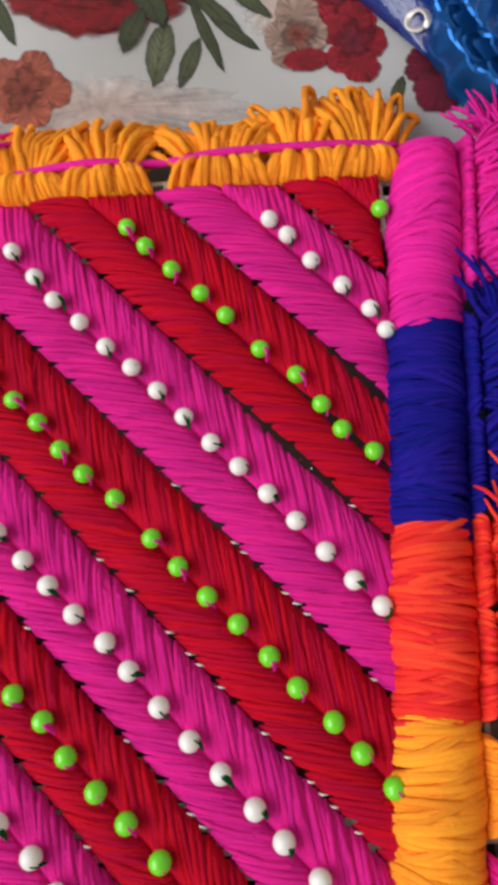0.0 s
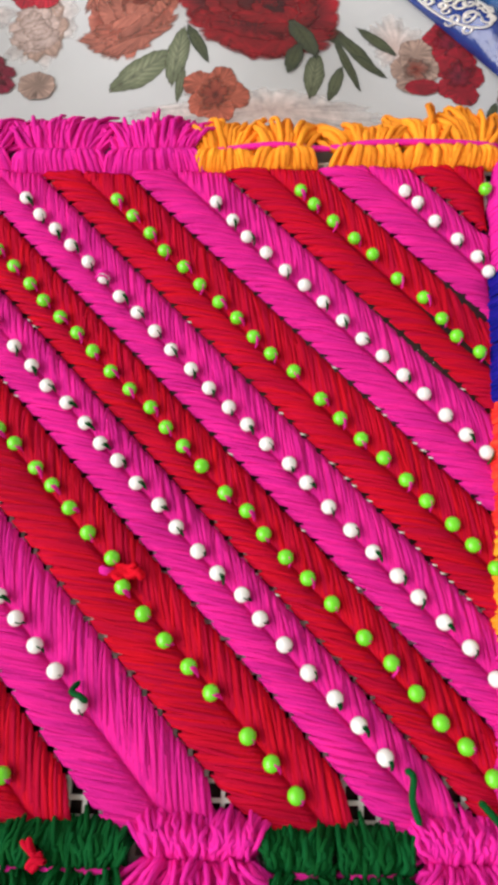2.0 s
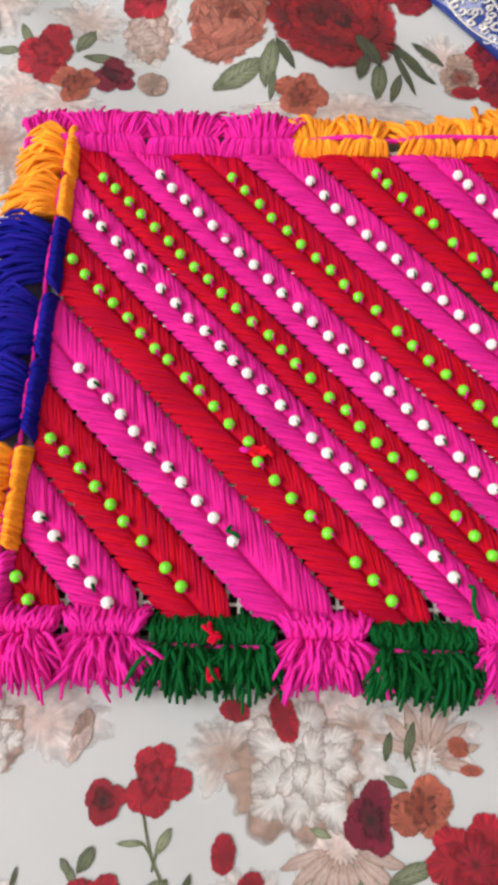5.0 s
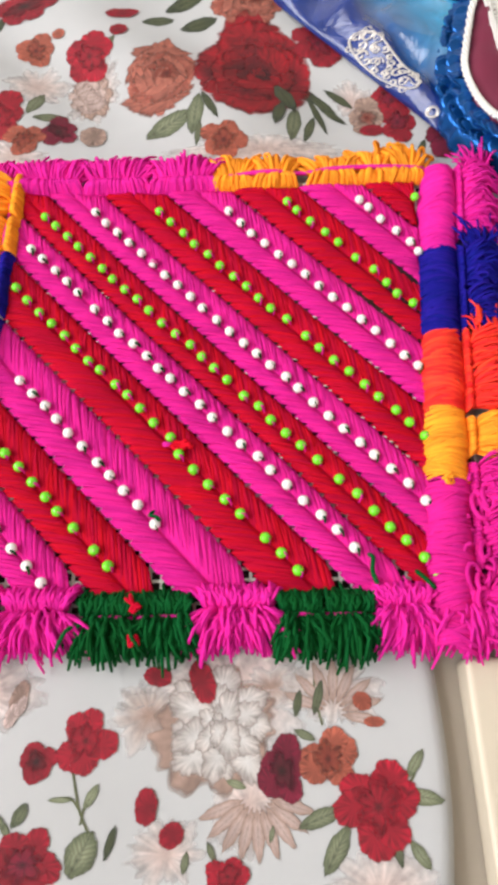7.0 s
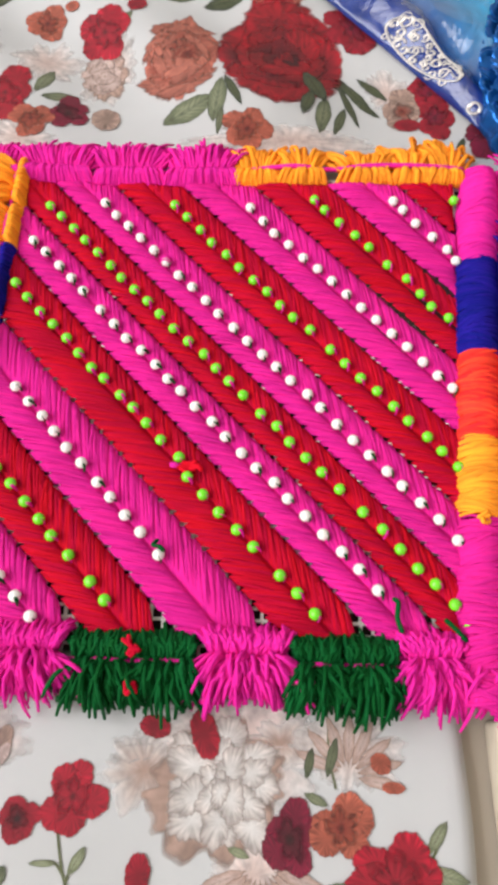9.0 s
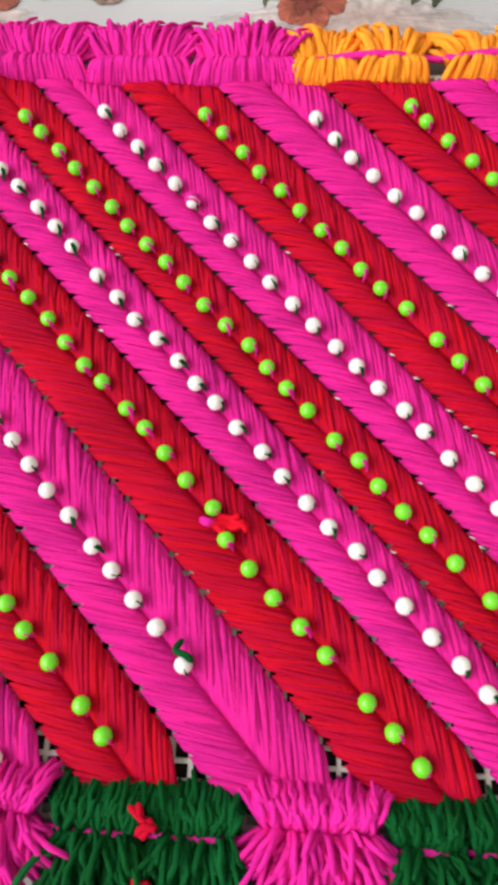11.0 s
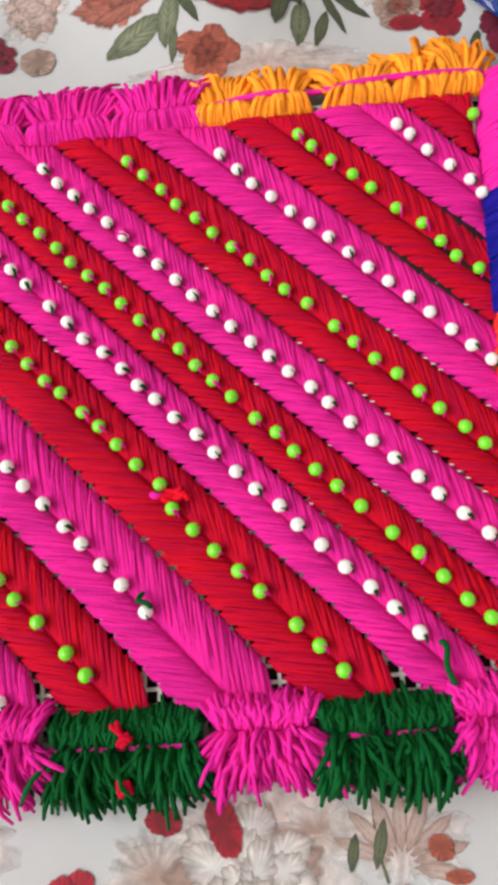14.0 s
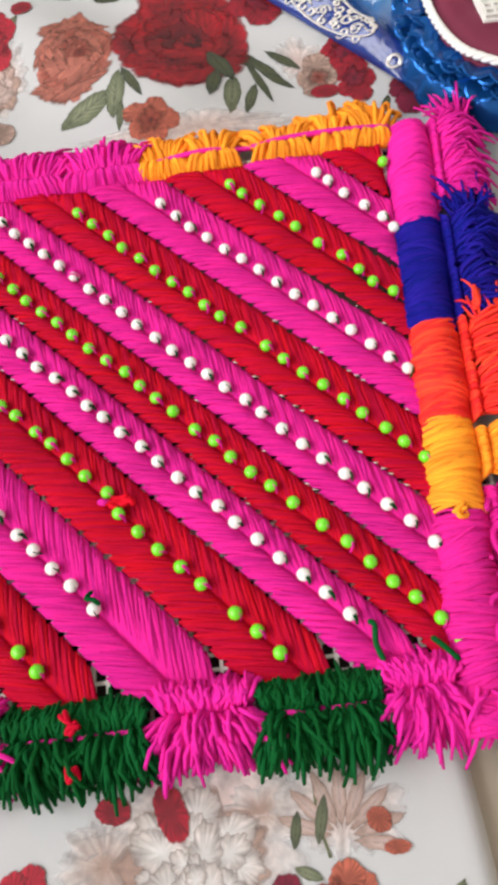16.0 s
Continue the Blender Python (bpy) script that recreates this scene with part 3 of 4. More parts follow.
bead_row("g", (0, -0.1026, -0.1038), (1, -0.0974, -0.1115))
bead_row("w", (0, -0.0975, -0.0824), (1, -0.0914, -0.0889), (2, -0.0829, -0.0981), (4, -0.0700, -0.1120))
bead_row("g", (0, -0.0972, -0.0520), (1, -0.0913, -0.0577), (5, -0.0665, -0.0832), (6, -0.0600, -0.0907), (7, -0.0512, -0.0994), (8, -0.0452, -0.1053))
bead_row("w", (0, -0.0905, -0.0231), (1, -0.0843, -0.0288), (5, -0.0602, -0.0549), (6, -0.0532, -0.0622), (7, -0.0476, -0.0678), (9, -0.0352, -0.0814), (10, -0.0277, -0.0893))
bead_row("g", (0, -0.0993, 0.0281), (6, -0.0613, -0.0122), (7, -0.0560, -0.0179), (8, -0.0487, -0.0252), (9, -0.0433, -0.0302), (10, -0.0371, -0.0366), (11, -0.0307, -0.0444), (12, -0.0239, -0.0513), (13, -0.0192, -0.0592), (15, -0.0074, -0.0730), (16, -0.0000, -0.0794), (17, 0.0060, -0.0859), (18, 0.0153, -0.0952), (20, 0.0276, -0.1082))
bead_row("w", (0, -0.0950, 0.0522), (4, -0.0697, 0.0260), (5, -0.0608, 0.0162), (7, -0.0491, 0.0022), (8, -0.0422, -0.0034), (9, -0.0362, -0.0104), (11, -0.0244, -0.0229), (13, -0.0113, -0.0356), (15, -0.0003, -0.0491), (17, 0.0130, -0.0609), (19, 0.0247, -0.0734), (20, 0.0312, -0.0802), (22, 0.0434, -0.0925), (23, 0.0495, -0.0996))
bead_row("g", (0, -0.0903, 0.0717), (1, -0.0848, 0.0661), (5, -0.0596, 0.0405), (8, -0.0422, 0.0210), (12, -0.0170, -0.0047), (14, -0.0053, -0.0172), (16, 0.0069, -0.0310), (17, 0.0137, -0.0371), (19, 0.0249, -0.0501), (21, 0.0374, -0.0623), (22, 0.0459, -0.0715), (23, 0.0525, -0.0778), (25, 0.0643, -0.0916), (27, 0.0757, -0.1040), (28, 0.0805, -0.1109))
bead_row("w", (0, -0.0661, 0.0749), (9, -0.0106, 0.0159), (11, 0.0019, 0.0022), (13, 0.0132, -0.0105), (15, 0.0254, -0.0224), (23, 0.0733, -0.0734), (24, 0.0796, -0.0807), (25, 0.0853, -0.0861))
bead_row("g", (0, -0.0339, 0.0745), (4, -0.0092, 0.0467), (9, 0.0207, 0.0143), (10, 0.0272, 0.0080), (11, 0.0354, -0.0010), (17, 0.0719, -0.0394), (19, 0.0827, -0.0523))
bead_row("w", (0, 0.0010, 0.0728), (1, 0.0068, 0.0652), (2, 0.0122, 0.0586), (5, 0.0313, 0.0402), (7, 0.0432, 0.0268), (11, 0.0675, 0.0014), (13, 0.0790, -0.0123), (14, 0.0842, -0.0178))
bead_row("g", (0, 0.0299, 0.0775), (1, 0.0350, 0.0716), (3, 0.0475, 0.0580), (4, 0.0541, 0.0521), (5, 0.0621, 0.0426), (6, 0.0696, 0.0359), (7, 0.0750, 0.0285), (9, 0.0860, 0.0160))
bead_row("w", (0, 0.0661, 0.0766), (1, 0.0706, 0.0716), (2, 0.0758, 0.0651), (4, 0.0886, 0.0519), (5, 0.0921, 0.0464))
bead_row("g", (0, 0.0936, 0.0779))
CENTRES = [float(np.mean(r[1][:, 0] - r[1][:, 1] / SLOPE)) for r in ROWS]


def clipped(p, q):
    """The stretch from p to q that lies inside the mat, or None."""
    p, q = np.array(p), np.array(q)
    d = q - p
    lo, hi = 0.0, 1.0
    for i, (a, b) in enumerate(((X0, X1), (Y0, Y1))):
        if abs(d[i]) < 1e-9:
            if not a <= p[i] <= b:
                return None
            continue
        u, v = sorted(((a - p[i]) / d[i], (b - p[i]) / d[i]))
        lo, hi = max(lo, u), min(hi, v)
    if hi - lo < 0.12:
        return None
    return p + lo * d, p + hi * d


def stitch(p, q, lift):
    n = 7
    f = np.linspace(0, 1, n)
    xy = p[None] + (q - p)[None] * f[:, None]
    wob = rng.normal(0, 0.00025)
    side = np.array([-(q - p)[1], (q - p)[0]]) / (np.linalg.norm(q - p) + 1e-9)
    xy = xy + side[None] * (wob * np.sin(np.pi * f))[:, None]
    z = 0.0046 + lift * np.sin(np.pi * np.clip(f * 0.94 + 0.03, 0, 1)) ** 0.55
    return np.c_[xy, z]


for i, row in enumerate(ROWS):
    c = CENTRES[i]
    upper = (c + CENTRES[i + 1]) / 2 if i + 1 < len(ROWS) else c + 0.015
    lower = (c + CENTRES[i - 1]) / 2 if i else c - 0.014
    colour = M_magenta if row[0] == "w" else M_red
    up_paths, low_paths = [], []
    holes = int(0.32 / PITCH)
    for k in range(-holes, holes):
        for s in range(9):
            spread = (s - 4) / 9
            # steep stitches from the far border down to the bead line
            yb = k * PITCH * 1.1 + rng.normal(0, 0.0002)
            xb = upper + yb / SLOPE + spread * PITCH * 0.70
            yb2 = (xb - upper) * SLOPE
            lean = 0.0034 + rng.normal(0, 0.0010)
            xc = upper + k * PITCH * 1.1 / SLOPE + spread * PITCH + lean
            yc = (xc - c) * SLOPE
            if yb2 > Y0 + 0.0135 or i == len(ROWS) - 1:
                seg = clipped((xb, yb2 - 0.0004), (xc, yc + 0.0003))
                if seg:
                    up_paths.append(stitch(seg[0], seg[1], 0.0022 + rng.uniform(0, 0.0005)))
            # flat stitches from the near border across to the bead line
            yl = k * PITCH * 1.1 + spread * PITCH * 0.78
            xl = lower + yl / SLOPE
            drop = -0.0030 + rng.normal(0, 0.0008)
            ye = k * PITCH * 1.1 + spread * PITCH * 1.1 + drop
            xe = c + ye / SLOPE
            seg = clipped((xl + 0.0004, yl), (xe - 0.0002, ye))
            if seg:
                low_paths.append(stitch(seg[0], seg[1], 0.0021 + rng.uniform(0, 0.0004)))
    under_paths = []
    for k in range(-holes * 4, holes * 4):
        y = k * PITCH * 1.1 / 4
        x = upper + y / SLOPE
        seg = clipped((x + 0.0010, y - 0.0024), (x + 0.0066, (x + 0.0066 - c) * SLOPE - 0.0004)) if y > Y0 + 0.0145 else None
        if seg:
            under_paths.append(stitch(seg[0], seg[1], 0.0019))
        seg = clipped((lower + y / SLOPE + 0.0022, y - 0.0003), (c + (y - 0.003) / SLOPE, y - 0.003))
        if seg:
            under_paths.append(stitch(seg[0], seg[1], 0.0019))
    if under_paths:
        tubes("stitch_underlay", under_paths, 0.00100, colour, mat, flat=0.5, sides=5)
    shade = "magenta" if row[0] == "w" else "red"
    band = None
    if up_paths:
        band = tubes("stitch_band", up_paths, [0.00062 * rng.uniform(0.75, 1.25) for _ in up_paths], colour, mat, flat=0.55, sides=5, label= f"{shade} yarn laid in slanting stitches")
    if low_paths:
        tubes("stitch_band", low_paths, [0.00060 * rng.uniform(0.75, 1.25) for _ in low_paths], colour, mat, flat=0.5, sides=5, label= f"{shade} yarn laid in slanting stitches")


# tassels: bunches of yarn tied across the mat's border
def tassel(a, b, out, inner, outer, n, material, label, z0=0.0052, high=0.007, high_out=None, pinch=0.5, fan=1.15, loops=False, thick=0.0009, ragged=0.15, tip=0.0015, tie=True, tie_material=None, mess=0.0, rough_in=0.05):
    """Strands that cross the line a-b at right angles: a short lobe over the mat, a longer one beyond it."""
    a, b, out = np.array(a), np.array(b), np.array(out)
    mid, along = (a + b) / 2, (b - a)
    high_out = high_out or high
    paths = []
    for k in range(n):
        f = (k + 0.5) / n - 0.5 + rng.normal(0, 0.02)
        layer = rng.uniform(0.35, 1.0)
        knot = mid + along * f * (1 - pinch)
        i_end = mid + along * f * (1 - pinch * 0.15) - out * inner * (1 + rng.normal(0, rough_in))
        long = outer * (1 + rng.normal(0, ragged)) * (1 - 0.25 * (2 * f) ** 2)
        o_end = mid + along * (f * fan + rng.normal(0, 0.03)) + out * long
        i_mid, o_mid = (knot + i_end) / 2, knot * 0.45 + o_end * 0.55
        pts = [(*i_end, z0 - 0.0005), (*(i_end * 0.7 + knot * 0.3), z0 + high * 0.75 * layer), (*i_mid, z0 + high * layer), (*(i_mid * 0.4 + knot * 0.6), z0 + high * 0.8 * layer), (*knot, z0 + high * 0.42 * layer),
               (*(knot * 0.7 + o_mid * 0.3), z0 + high_out * 0.7 * layer), (*o_mid, z0 + high_out * layer), (*o_end, tip + (high_out * 0.5 * layer if not loops else high_out * 0.35))]
        if loops:
            sidew = along / np.linalg.norm(along) * rng.uniform(0.0012, 0.0024) * rng.choice([-1, 1])
            turn = o_end + sidew
            pts[-1] = (*o_end, tip + high_out * layer * 0.8)
            pts += [(*(o_end + sidew * 0.5 + out * 0.001), tip + high_out * layer * 0.7), (*turn, tip + high_out * layer * 0.55), (*(o_mid + sidew), z0 + high_out * 0.45 * layer), (*(knot + sidew * 0.5), z0 + 0.001)]
        pts = np.array(pts)
        if mess:
            if rough_in > 0.1:
                pts[:4, :2] += rng.normal(0, mess * 0.5, (4, 2))
            pts[5:, :] += np.cumsum(rng.normal(0, mess, (len(pts) - 5, 3)), axis=0)
            pts[:, 2] = np.maximum(pts[:, 2], 0.001)
        paths.append(bent(pts, 18 if loops else 14))
    ob = tubes("tassel", paths, [thick * rng.uniform(0.85, 1.15) for _ in paths], material, mat, label, ends=0.7)
    if tie:
        m2 = tie_material or M_pink
        e = along / np.linalg.norm(along) * 0.001
        pts = [(*(a - e), z0 + 0.001), (*(mid - along * (0.5 * (1 - pinch))), z0 + high * 0.5), (*mid, z0 + high * 0.62), (*(mid + along * (0.5 * (1 - pinch))), z0 + high * 0.5), (*(b + e), z0 + 0.001)]
        tubes("tie_thread", [bent(pts, 14)], 0.0010, m2, ob, "pink tying thread")
    return ob


UP, DOWN, RIGHT, LEFT = (0.0, 1.0), (0.0, -1.0), (1.0, 0.0), (-1.0, 0.0)
for x0, x1, far in ((-0.130, -0.106, 0.017), (-0.109, -0.072, 0.020), (-0.075, -0.037, 0.019), (-0.040, -0.004, 0.019)):
    tassel((x0, 0.0965), (x1, 0.0965), UP, 0.0080, far, 190, M_pink, "hot pink yarn tassel with a frayed fan", high=0.0062, pinch=0.30, fan=1.26, thick=0.00078, ragged=0.12, mess=0.0008, tie=False)
for x0, x1, far in ((-0.009, 0.016, 0.0190), (0.012, 0.0370, 0.0175), (0.0390, 0.0680, 0.0170), (0.0640, 0.0850, 0.0200), (0.0800, 0.1020, 0.0240)):
    tassel((x0, 0.0955), (x1, 0.0955), UP, 0.0068, far, 40, M_orange, "orange yarn tassel with looped ends", high=0.0060, pinch=0.46, fan=1.30, loops=True, thick=0.00105, ragged=0.12, mess=0.0006, tie=False)
tubes("tie_thread", [bent([(-0.004, 0.0955, 0.0075), (0.020, 0.0960, 0.0098), (0.038, 0.0965, 0.0070), (0.055, 0.0958, 0.0098), (0.080, 0.0960, 0.0096), (0.100, 0.0962, 0.0080)], 40)], 0.0011, M_pink, mat, "pink tying thread")


# right-hand border: a tight wrapped roll, and loose bundles beside it
def axis_x(y):
    return 0.0974 + 0.105 * y


def roll(y0, y1, material, label):
    """Yarn wound round and round the mat's edge: overlapping turns, lumpy, thinner at its two ends."""
    paths = []
    lump = rng.uniform(0, 6.28, 2)
    for layer in range(2):
        y = y0
        while y < y1:
            y += rng.uniform(0.00045, 0.00085)
            near_end = min(1.0, min(y - y0, y1 - y) / 0.004 + 0.2)
            wide = 0.0092 * (0.86 + 0.14 * near_end ** 0.5) * (1 + 0.05 * math.sin(230 * y + lump[0]) + 0.03 * math.sin(520 * y + lump[1])) - 0.0004 * layer
            tall = 0.0105 * (0.84 + 0.16 * near_end ** 0.5) * (1 + 0.06 * math.sin(310 * y + lump[1])) + rng.uniform(0, 0.0007) - 0.0004 * layer
            slant, bow = 0.0022 * math.sin(170 * y + lump[0]) + rng.normal(0, 0.0012), rng.normal(0, 0.0008)
            pts = [(axis_x(y) - wide * math.cos(a), y + slant * math.cos(a) + bow * math.sin(2 * a), 0.0022 + tall * math.sin(a) ** 0.8) for a in np.linspace(0.05, math.pi - 0.05, 9)]
            paths.append(bent(pts, 15))
    return tagged(tubes("wrapped_roll", paths, [0.00078 * rng.uniform(0.7, 1.3) for _ in paths], material, mat, label, flat=0.6), label, kind="stuff")


for y0, y1, material, colour in ((0.0455, 0.0935, M_pink, "hot pink"), (-0.0015, 0.0475, M_blue, "royal blue"), (-0.0415, -0.0010, M_vermilion, "vermilion"), (-0.0720, -0.0395, M_orange, "orange"), (-0.1380, -0.0740, M_magenta, "magenta")):
    roll(y0, y1, material, f"{colour} yarn wound tightly round the edge")
for y0, y1, material, colour, far, wild in ((0.0530, 0.0780, M_pink, "hot pink", 0.0165, 0.0010), (0.0740, 0.1000, M_pink, "hot pink", 0.0165, 0.0012), (0.0220, 0.0500, M_blue, "royal blue", 0.0170, 0.0011), (-0.0010, 0.0240, M_blue, "royal blue", 0.0150, 0.0008),
                                            (-0.0210, 0.0010, M_vermilion, "vermilion", 0.0220, 0.0012), (-0.0420, -0.0190, M_vermilion, "vermilion", 0.0220, 0.0012), (-0.0620, -0.0430, M_orange, "orange", 0.0220, 0.0008),
                                            (-0.0860, -0.0640, M_magenta, "magenta", 0.0200, 0.0016), (-0.1110, -0.0850, M_magenta, "magenta", 0.0170, 0.0016), (-0.1380, -0.1090, M_magenta, "magenta", 0.0150, 0.0016)):
    xa, xb = axis_x(y0) + 0.0125, axis_x(y1) + 0.0125
    tassel((xa, y0), (xb, y1), RIGHT, 0.0040, far, 190, material, f"{colour} loose yarn bundle with frayed ends", high=0.0065, high_out=0.0105, pinch=0.30, fan=1.18, thick=0.00058, ragged=0.16, tie=False, mess=wild)
# frayed tops of the loose bundles
for y, material, colour, n in ((0.1000, M_pink, "hot pink", 60), (0.0490, M_blue, "royal blue", 70), (-0.0010, M_vermilion, "vermilion", 18)):
    x = axis_x(y) + 0.0190
    tassel((x - 0.0075, y - 0.004), (x + 0.0075, y - 0.004), UP, 0.0110, 0.0125, n, material, f"{colour} frayed yarn tuft", z0=0.0080, high=0.0062, pinch=0.60, fan=1.5, thick=0.00050, ragged=0.30, mess=0.0014, tip=0.0090, tie=False)
# curls of thick yarn along the magenta stretch
curls = []
for k in range(34):
    y = rng.uniform(-0.136, -0.070)
    x, turn0, r = axis_x(y) + rng.uniform(0.006, 0.024), rng.uniform(0, 6.28), rng.uniform(0.0022, 0.0042)
    curls.append(bent([(x + r * math.cos(turn0 + 0.9 * q) * (1 - 0.06 * q), y + 1.5 * r * math.sin(turn0 + 0.9 * q), 0.0105 + 0.0030 * math.sin(0.55 * q + k)) for q in range(6)], 22))
tagged(tubes("yarn_curl", curls, 0.00095, M_magenta, mat), "loose magenta yarn curls", kind="stuff")
# near border
for x0, x1, material in ((-0.142, -0.112, M_pink), (-0.114, -0.084, M_pink), (-0.086, -0.054, M_pink), (-0.056, -0.033, M_green), (-0.034, -0.0110, M_green), (-0.0135, 0.0220, M_pink), (0.0180, 0.0370, M_green), (0.0360, 0.0560, M_green), (0.0540, 0.0790, M_pink), (0.0770, 0.1040, M_pink)):
    is_green = material is M_green
    y = -0.1250 if is_green else -0.1225
    tassel((x0, y), (x1, y), DOWN, 0.0088, 0.0130, 150 if is_green else 230, material, "dark green yarn tassel" if is_green else "hot pink yarn tassel with a frayed fan", rough_in=0.12,
           high=0.0066, high_out=0.0075, pinch=0.34 if is_green else 0.38, fan=1.24, thick=0.00072 if is_green else 0.00066, ragged=0.16, mess=0.0013, tie=is_green)
# left border
for y0, y1, material, far in ((0.070, 0.1000, M_orange, 0.020), (0.048, 0.0720, M_orange, 0.023), (0.0120, 0.0500, M_blue, 0.027), (-0.0200, 0.0120, M_blue, 0.022), (-0.0540, -0.0180, M_blue, 0.020), (-0.0740, -0.0550, M_orange, 0.018), (-0.0950, -0.0720, M_orange, 0.020), (-0.140, -0.093, M_pink, 0.022)):
    x = -0.1090 if y0 > -0.055 else -0.1100
    tassel((x, y0), (x, y1), LEFT, 0.0058, far, 130, material, {M_orange: "orange", M_blue: "royal blue", M_pink: "hot pink"}[material] + " yarn tassel with a fanned end", high=0.0065, high_out=0.0090, pinch=0.34, fan=1.22, thick=0.00085, ragged=0.12, mess=0.0009, tie=material is not M_pink)

# beads and the thread that holds each
bm = bmesh.new()
bmesh.ops.create_uvsphere(bm, u_segments=18, v_segments=12, radius=0.00222)
for v in bm.verts:
    v.co.z *= 0.92
bead_mesh = {}
for key, material in (("w", M_white_bead), ("g", M_green_bead)):
    me = bpy.data.meshes.new("bead")
    bm.to_mesh(me)
    me.materials.append(material)
    me.polygons.foreach_set("use_smooth", [True] * len(me.polygons))
    bead_mesh[key] = me
bm.free()
knot_mesh = {}
for key, material in (("w", M_green), ("g", M_pink)):
    ob = tubes("thread", [bent([(0.0010, -0.0008, 0.0018), (0.0020, -0.0018, 0.0008), (0.0026, -0.0026, -0.0020)], 6), bent([(0.0014, -0.0004, 0.0016), (0.0025, -0.0014, 0.0002), (0.0024, -0.0030, -0.0022)], 6)], 0.00045, material)
    knot_mesh[key] = ob.data
    bpy.data.objects.remove(ob)
for colour, places in ROWS:
    for k, (x, y) in enumerate(places):
        bead = new("bead", bead_mesh[colour])
        bead.parent = mat
        x, y = x + rng.normal(0, 0.0003), y + rng.normal(0, 0.0003)
        bead.matrix_basis = pose(x, y, 0.0088, rng.uniform(-20, 20), rng.uniform(-20, 20), rng.uniform(-25, 25))
        if colour == "w" and abs(x + 0.035) < 0.003 and abs(y - 0.041) < 0.003:
            arcs = [bent([(-0.0024, o, 0.0002), (-0.0013, o, 0.0022 - abs(o) * 0.3), (0.0008, o * 1.1, 0.0025 - abs(o) * 0.3), (0.0023, o, 0.0006)], 9) for o in (-0.0012, 0.0, 0.0012)]
            tubes("thread", arcs, 0.00035, M_pink, bead, "pink threads across the bead")
        thread = new("thread", knot_mesh[colour])
        thread.parent = bead
        w = rng.uniform(0.62, 0.85)
        thread.matrix_basis = Matrix.Diagonal((w, w, 0.9, 1))

# stray threads and knots on the mat
tubes("loose_thread", [bent([(0.0545, -0.1025, 0.0085), (0.0560, -0.1040, 0.0100), (0.0555, -0.1090, 0.0092), (0.0570, -0.1145, 0.0095)], 12), bent([(0.0720, -0.1090, 0.0085), (0.0745, -0.1120, 0.0100), (0.0780, -0.1165, 0.0110)], 10)], 0.0009, M_green, mat, "dark green thread end")
tubes("loose_thread", [bent([(-0.0285, -0.0835, 0.0082), (-0.0300, -0.0860, 0.0100), (-0.0275, -0.0870, 0.0112), (-0.0255, -0.0885, 0.0105)], 10)], 0.0008, M_green, mat, "dark green thread end")
def tangle(cx, cy, wx, wy, z, turns):
    pts = [(cx + rng.normal(0, wx), cy + rng.normal(0, wy), z + rng.uniform(0, 0.003)) for _ in range(turns)]
    return [bent(pts, turns * 5)]


tubes("yarn_knot", tangle(-0.0195, -0.0552, 0.0026, 0.0012, 0.0072, 18), 0.0009, M_bright, mat, "bright red knotted yarn end")
tubes("yarn_knot", [bent([(-0.026, -0.0540, 0.0078), (-0.0245, -0.0552, 0.0102), (-0.0225, -0.0548, 0.0080)], 8)], 0.0012, M_pink, mat, "pink knotted yarn end")
for cx, cy, material, name in ((-0.0340, -0.1215, M_red, "red"), (-0.0335, -0.1340, M_red, "red"), (0.0880, -0.0735, M_orange, "orange"), (0.1190, 0.0520, M_blue, "blue"), (0.1130, 0.0040, M_vermilion, "vermilion")):
    tubes("yarn_knot", tangle(cx, cy, 0.0016, 0.0018, 0.0125, 9), 0.0008, material, mat, f"{name} knotted yarn end")

# bits of white canvas showing between the bands where the yarn is thin
flecks = []
for i in range(4, len(ROWS) - 2):
    seam = (CENTRES[i] + CENTRES[i + 1]) / 2
    for k in range(int(-0.11 / PITCH), int(0.06 / PITCH)):
        y = k * PITCH * 1.1 / 2
        x = seam + y / SLOPE
        if X0 + 0.004 < x < X1 - 0.004 and Y0 + 0.008 < y < 0.05 and rng.random() < (0.34 if x > 0.02 and y < 0.02 else 0.10):
            flecks.append(np.array([(x - 0.0016, y + 0.0004, 0.0052), (x, y, 0.0058), (x + 0.0013, y - 0.0002, 0.0053)]))
tagged(tubes("canvas_bar", flecks, 0.00030, M_canvas, mat, sides=5, flat=0.6), "white canvas bars between the bands", kind="stuff")


# the mat does not lie flat: its far edge and corners lift off the cloth
def rise(x, y):
    over = np.maximum(0.0, np.maximum(X0 - x, x - 0.110)) + np.maximum(0.0, np.maximum(Y0 - y, y - 0.097))
    u, v = np.clip(x, -0.105, 0.100) / 0.1, np.clip(y, -0.115, 0.090) / 0.1
    lift = -0.78 * u * u + 2.22 * u * v + 3.02 * v * v - 2.53 * u ** 3 + 2.27 * u * u * v + 2.06 * u * v * v + 1.93 * v ** 3
    return np.maximum(-0.0006, 0.001 * lift) * np.maximum(0.0, 1 - over / 0.022)


for ob in list(mat.children):
    if ob.name.startswith("bead"):
        ob.location.z += float(rise(ob.location.x, ob.location.y))
        continue
    for piece in [ob] + list(ob.children):
        co = np.empty(len(piece.data.vertices) * 3)
        piece.data.vertices.foreach_get("co", co)
        co = co.reshape(-1, 3)
        co[:, 2] += rise(co[:, 0], co[:, 1])
        piece.data.vertices.foreach_set("co", co.ravel())

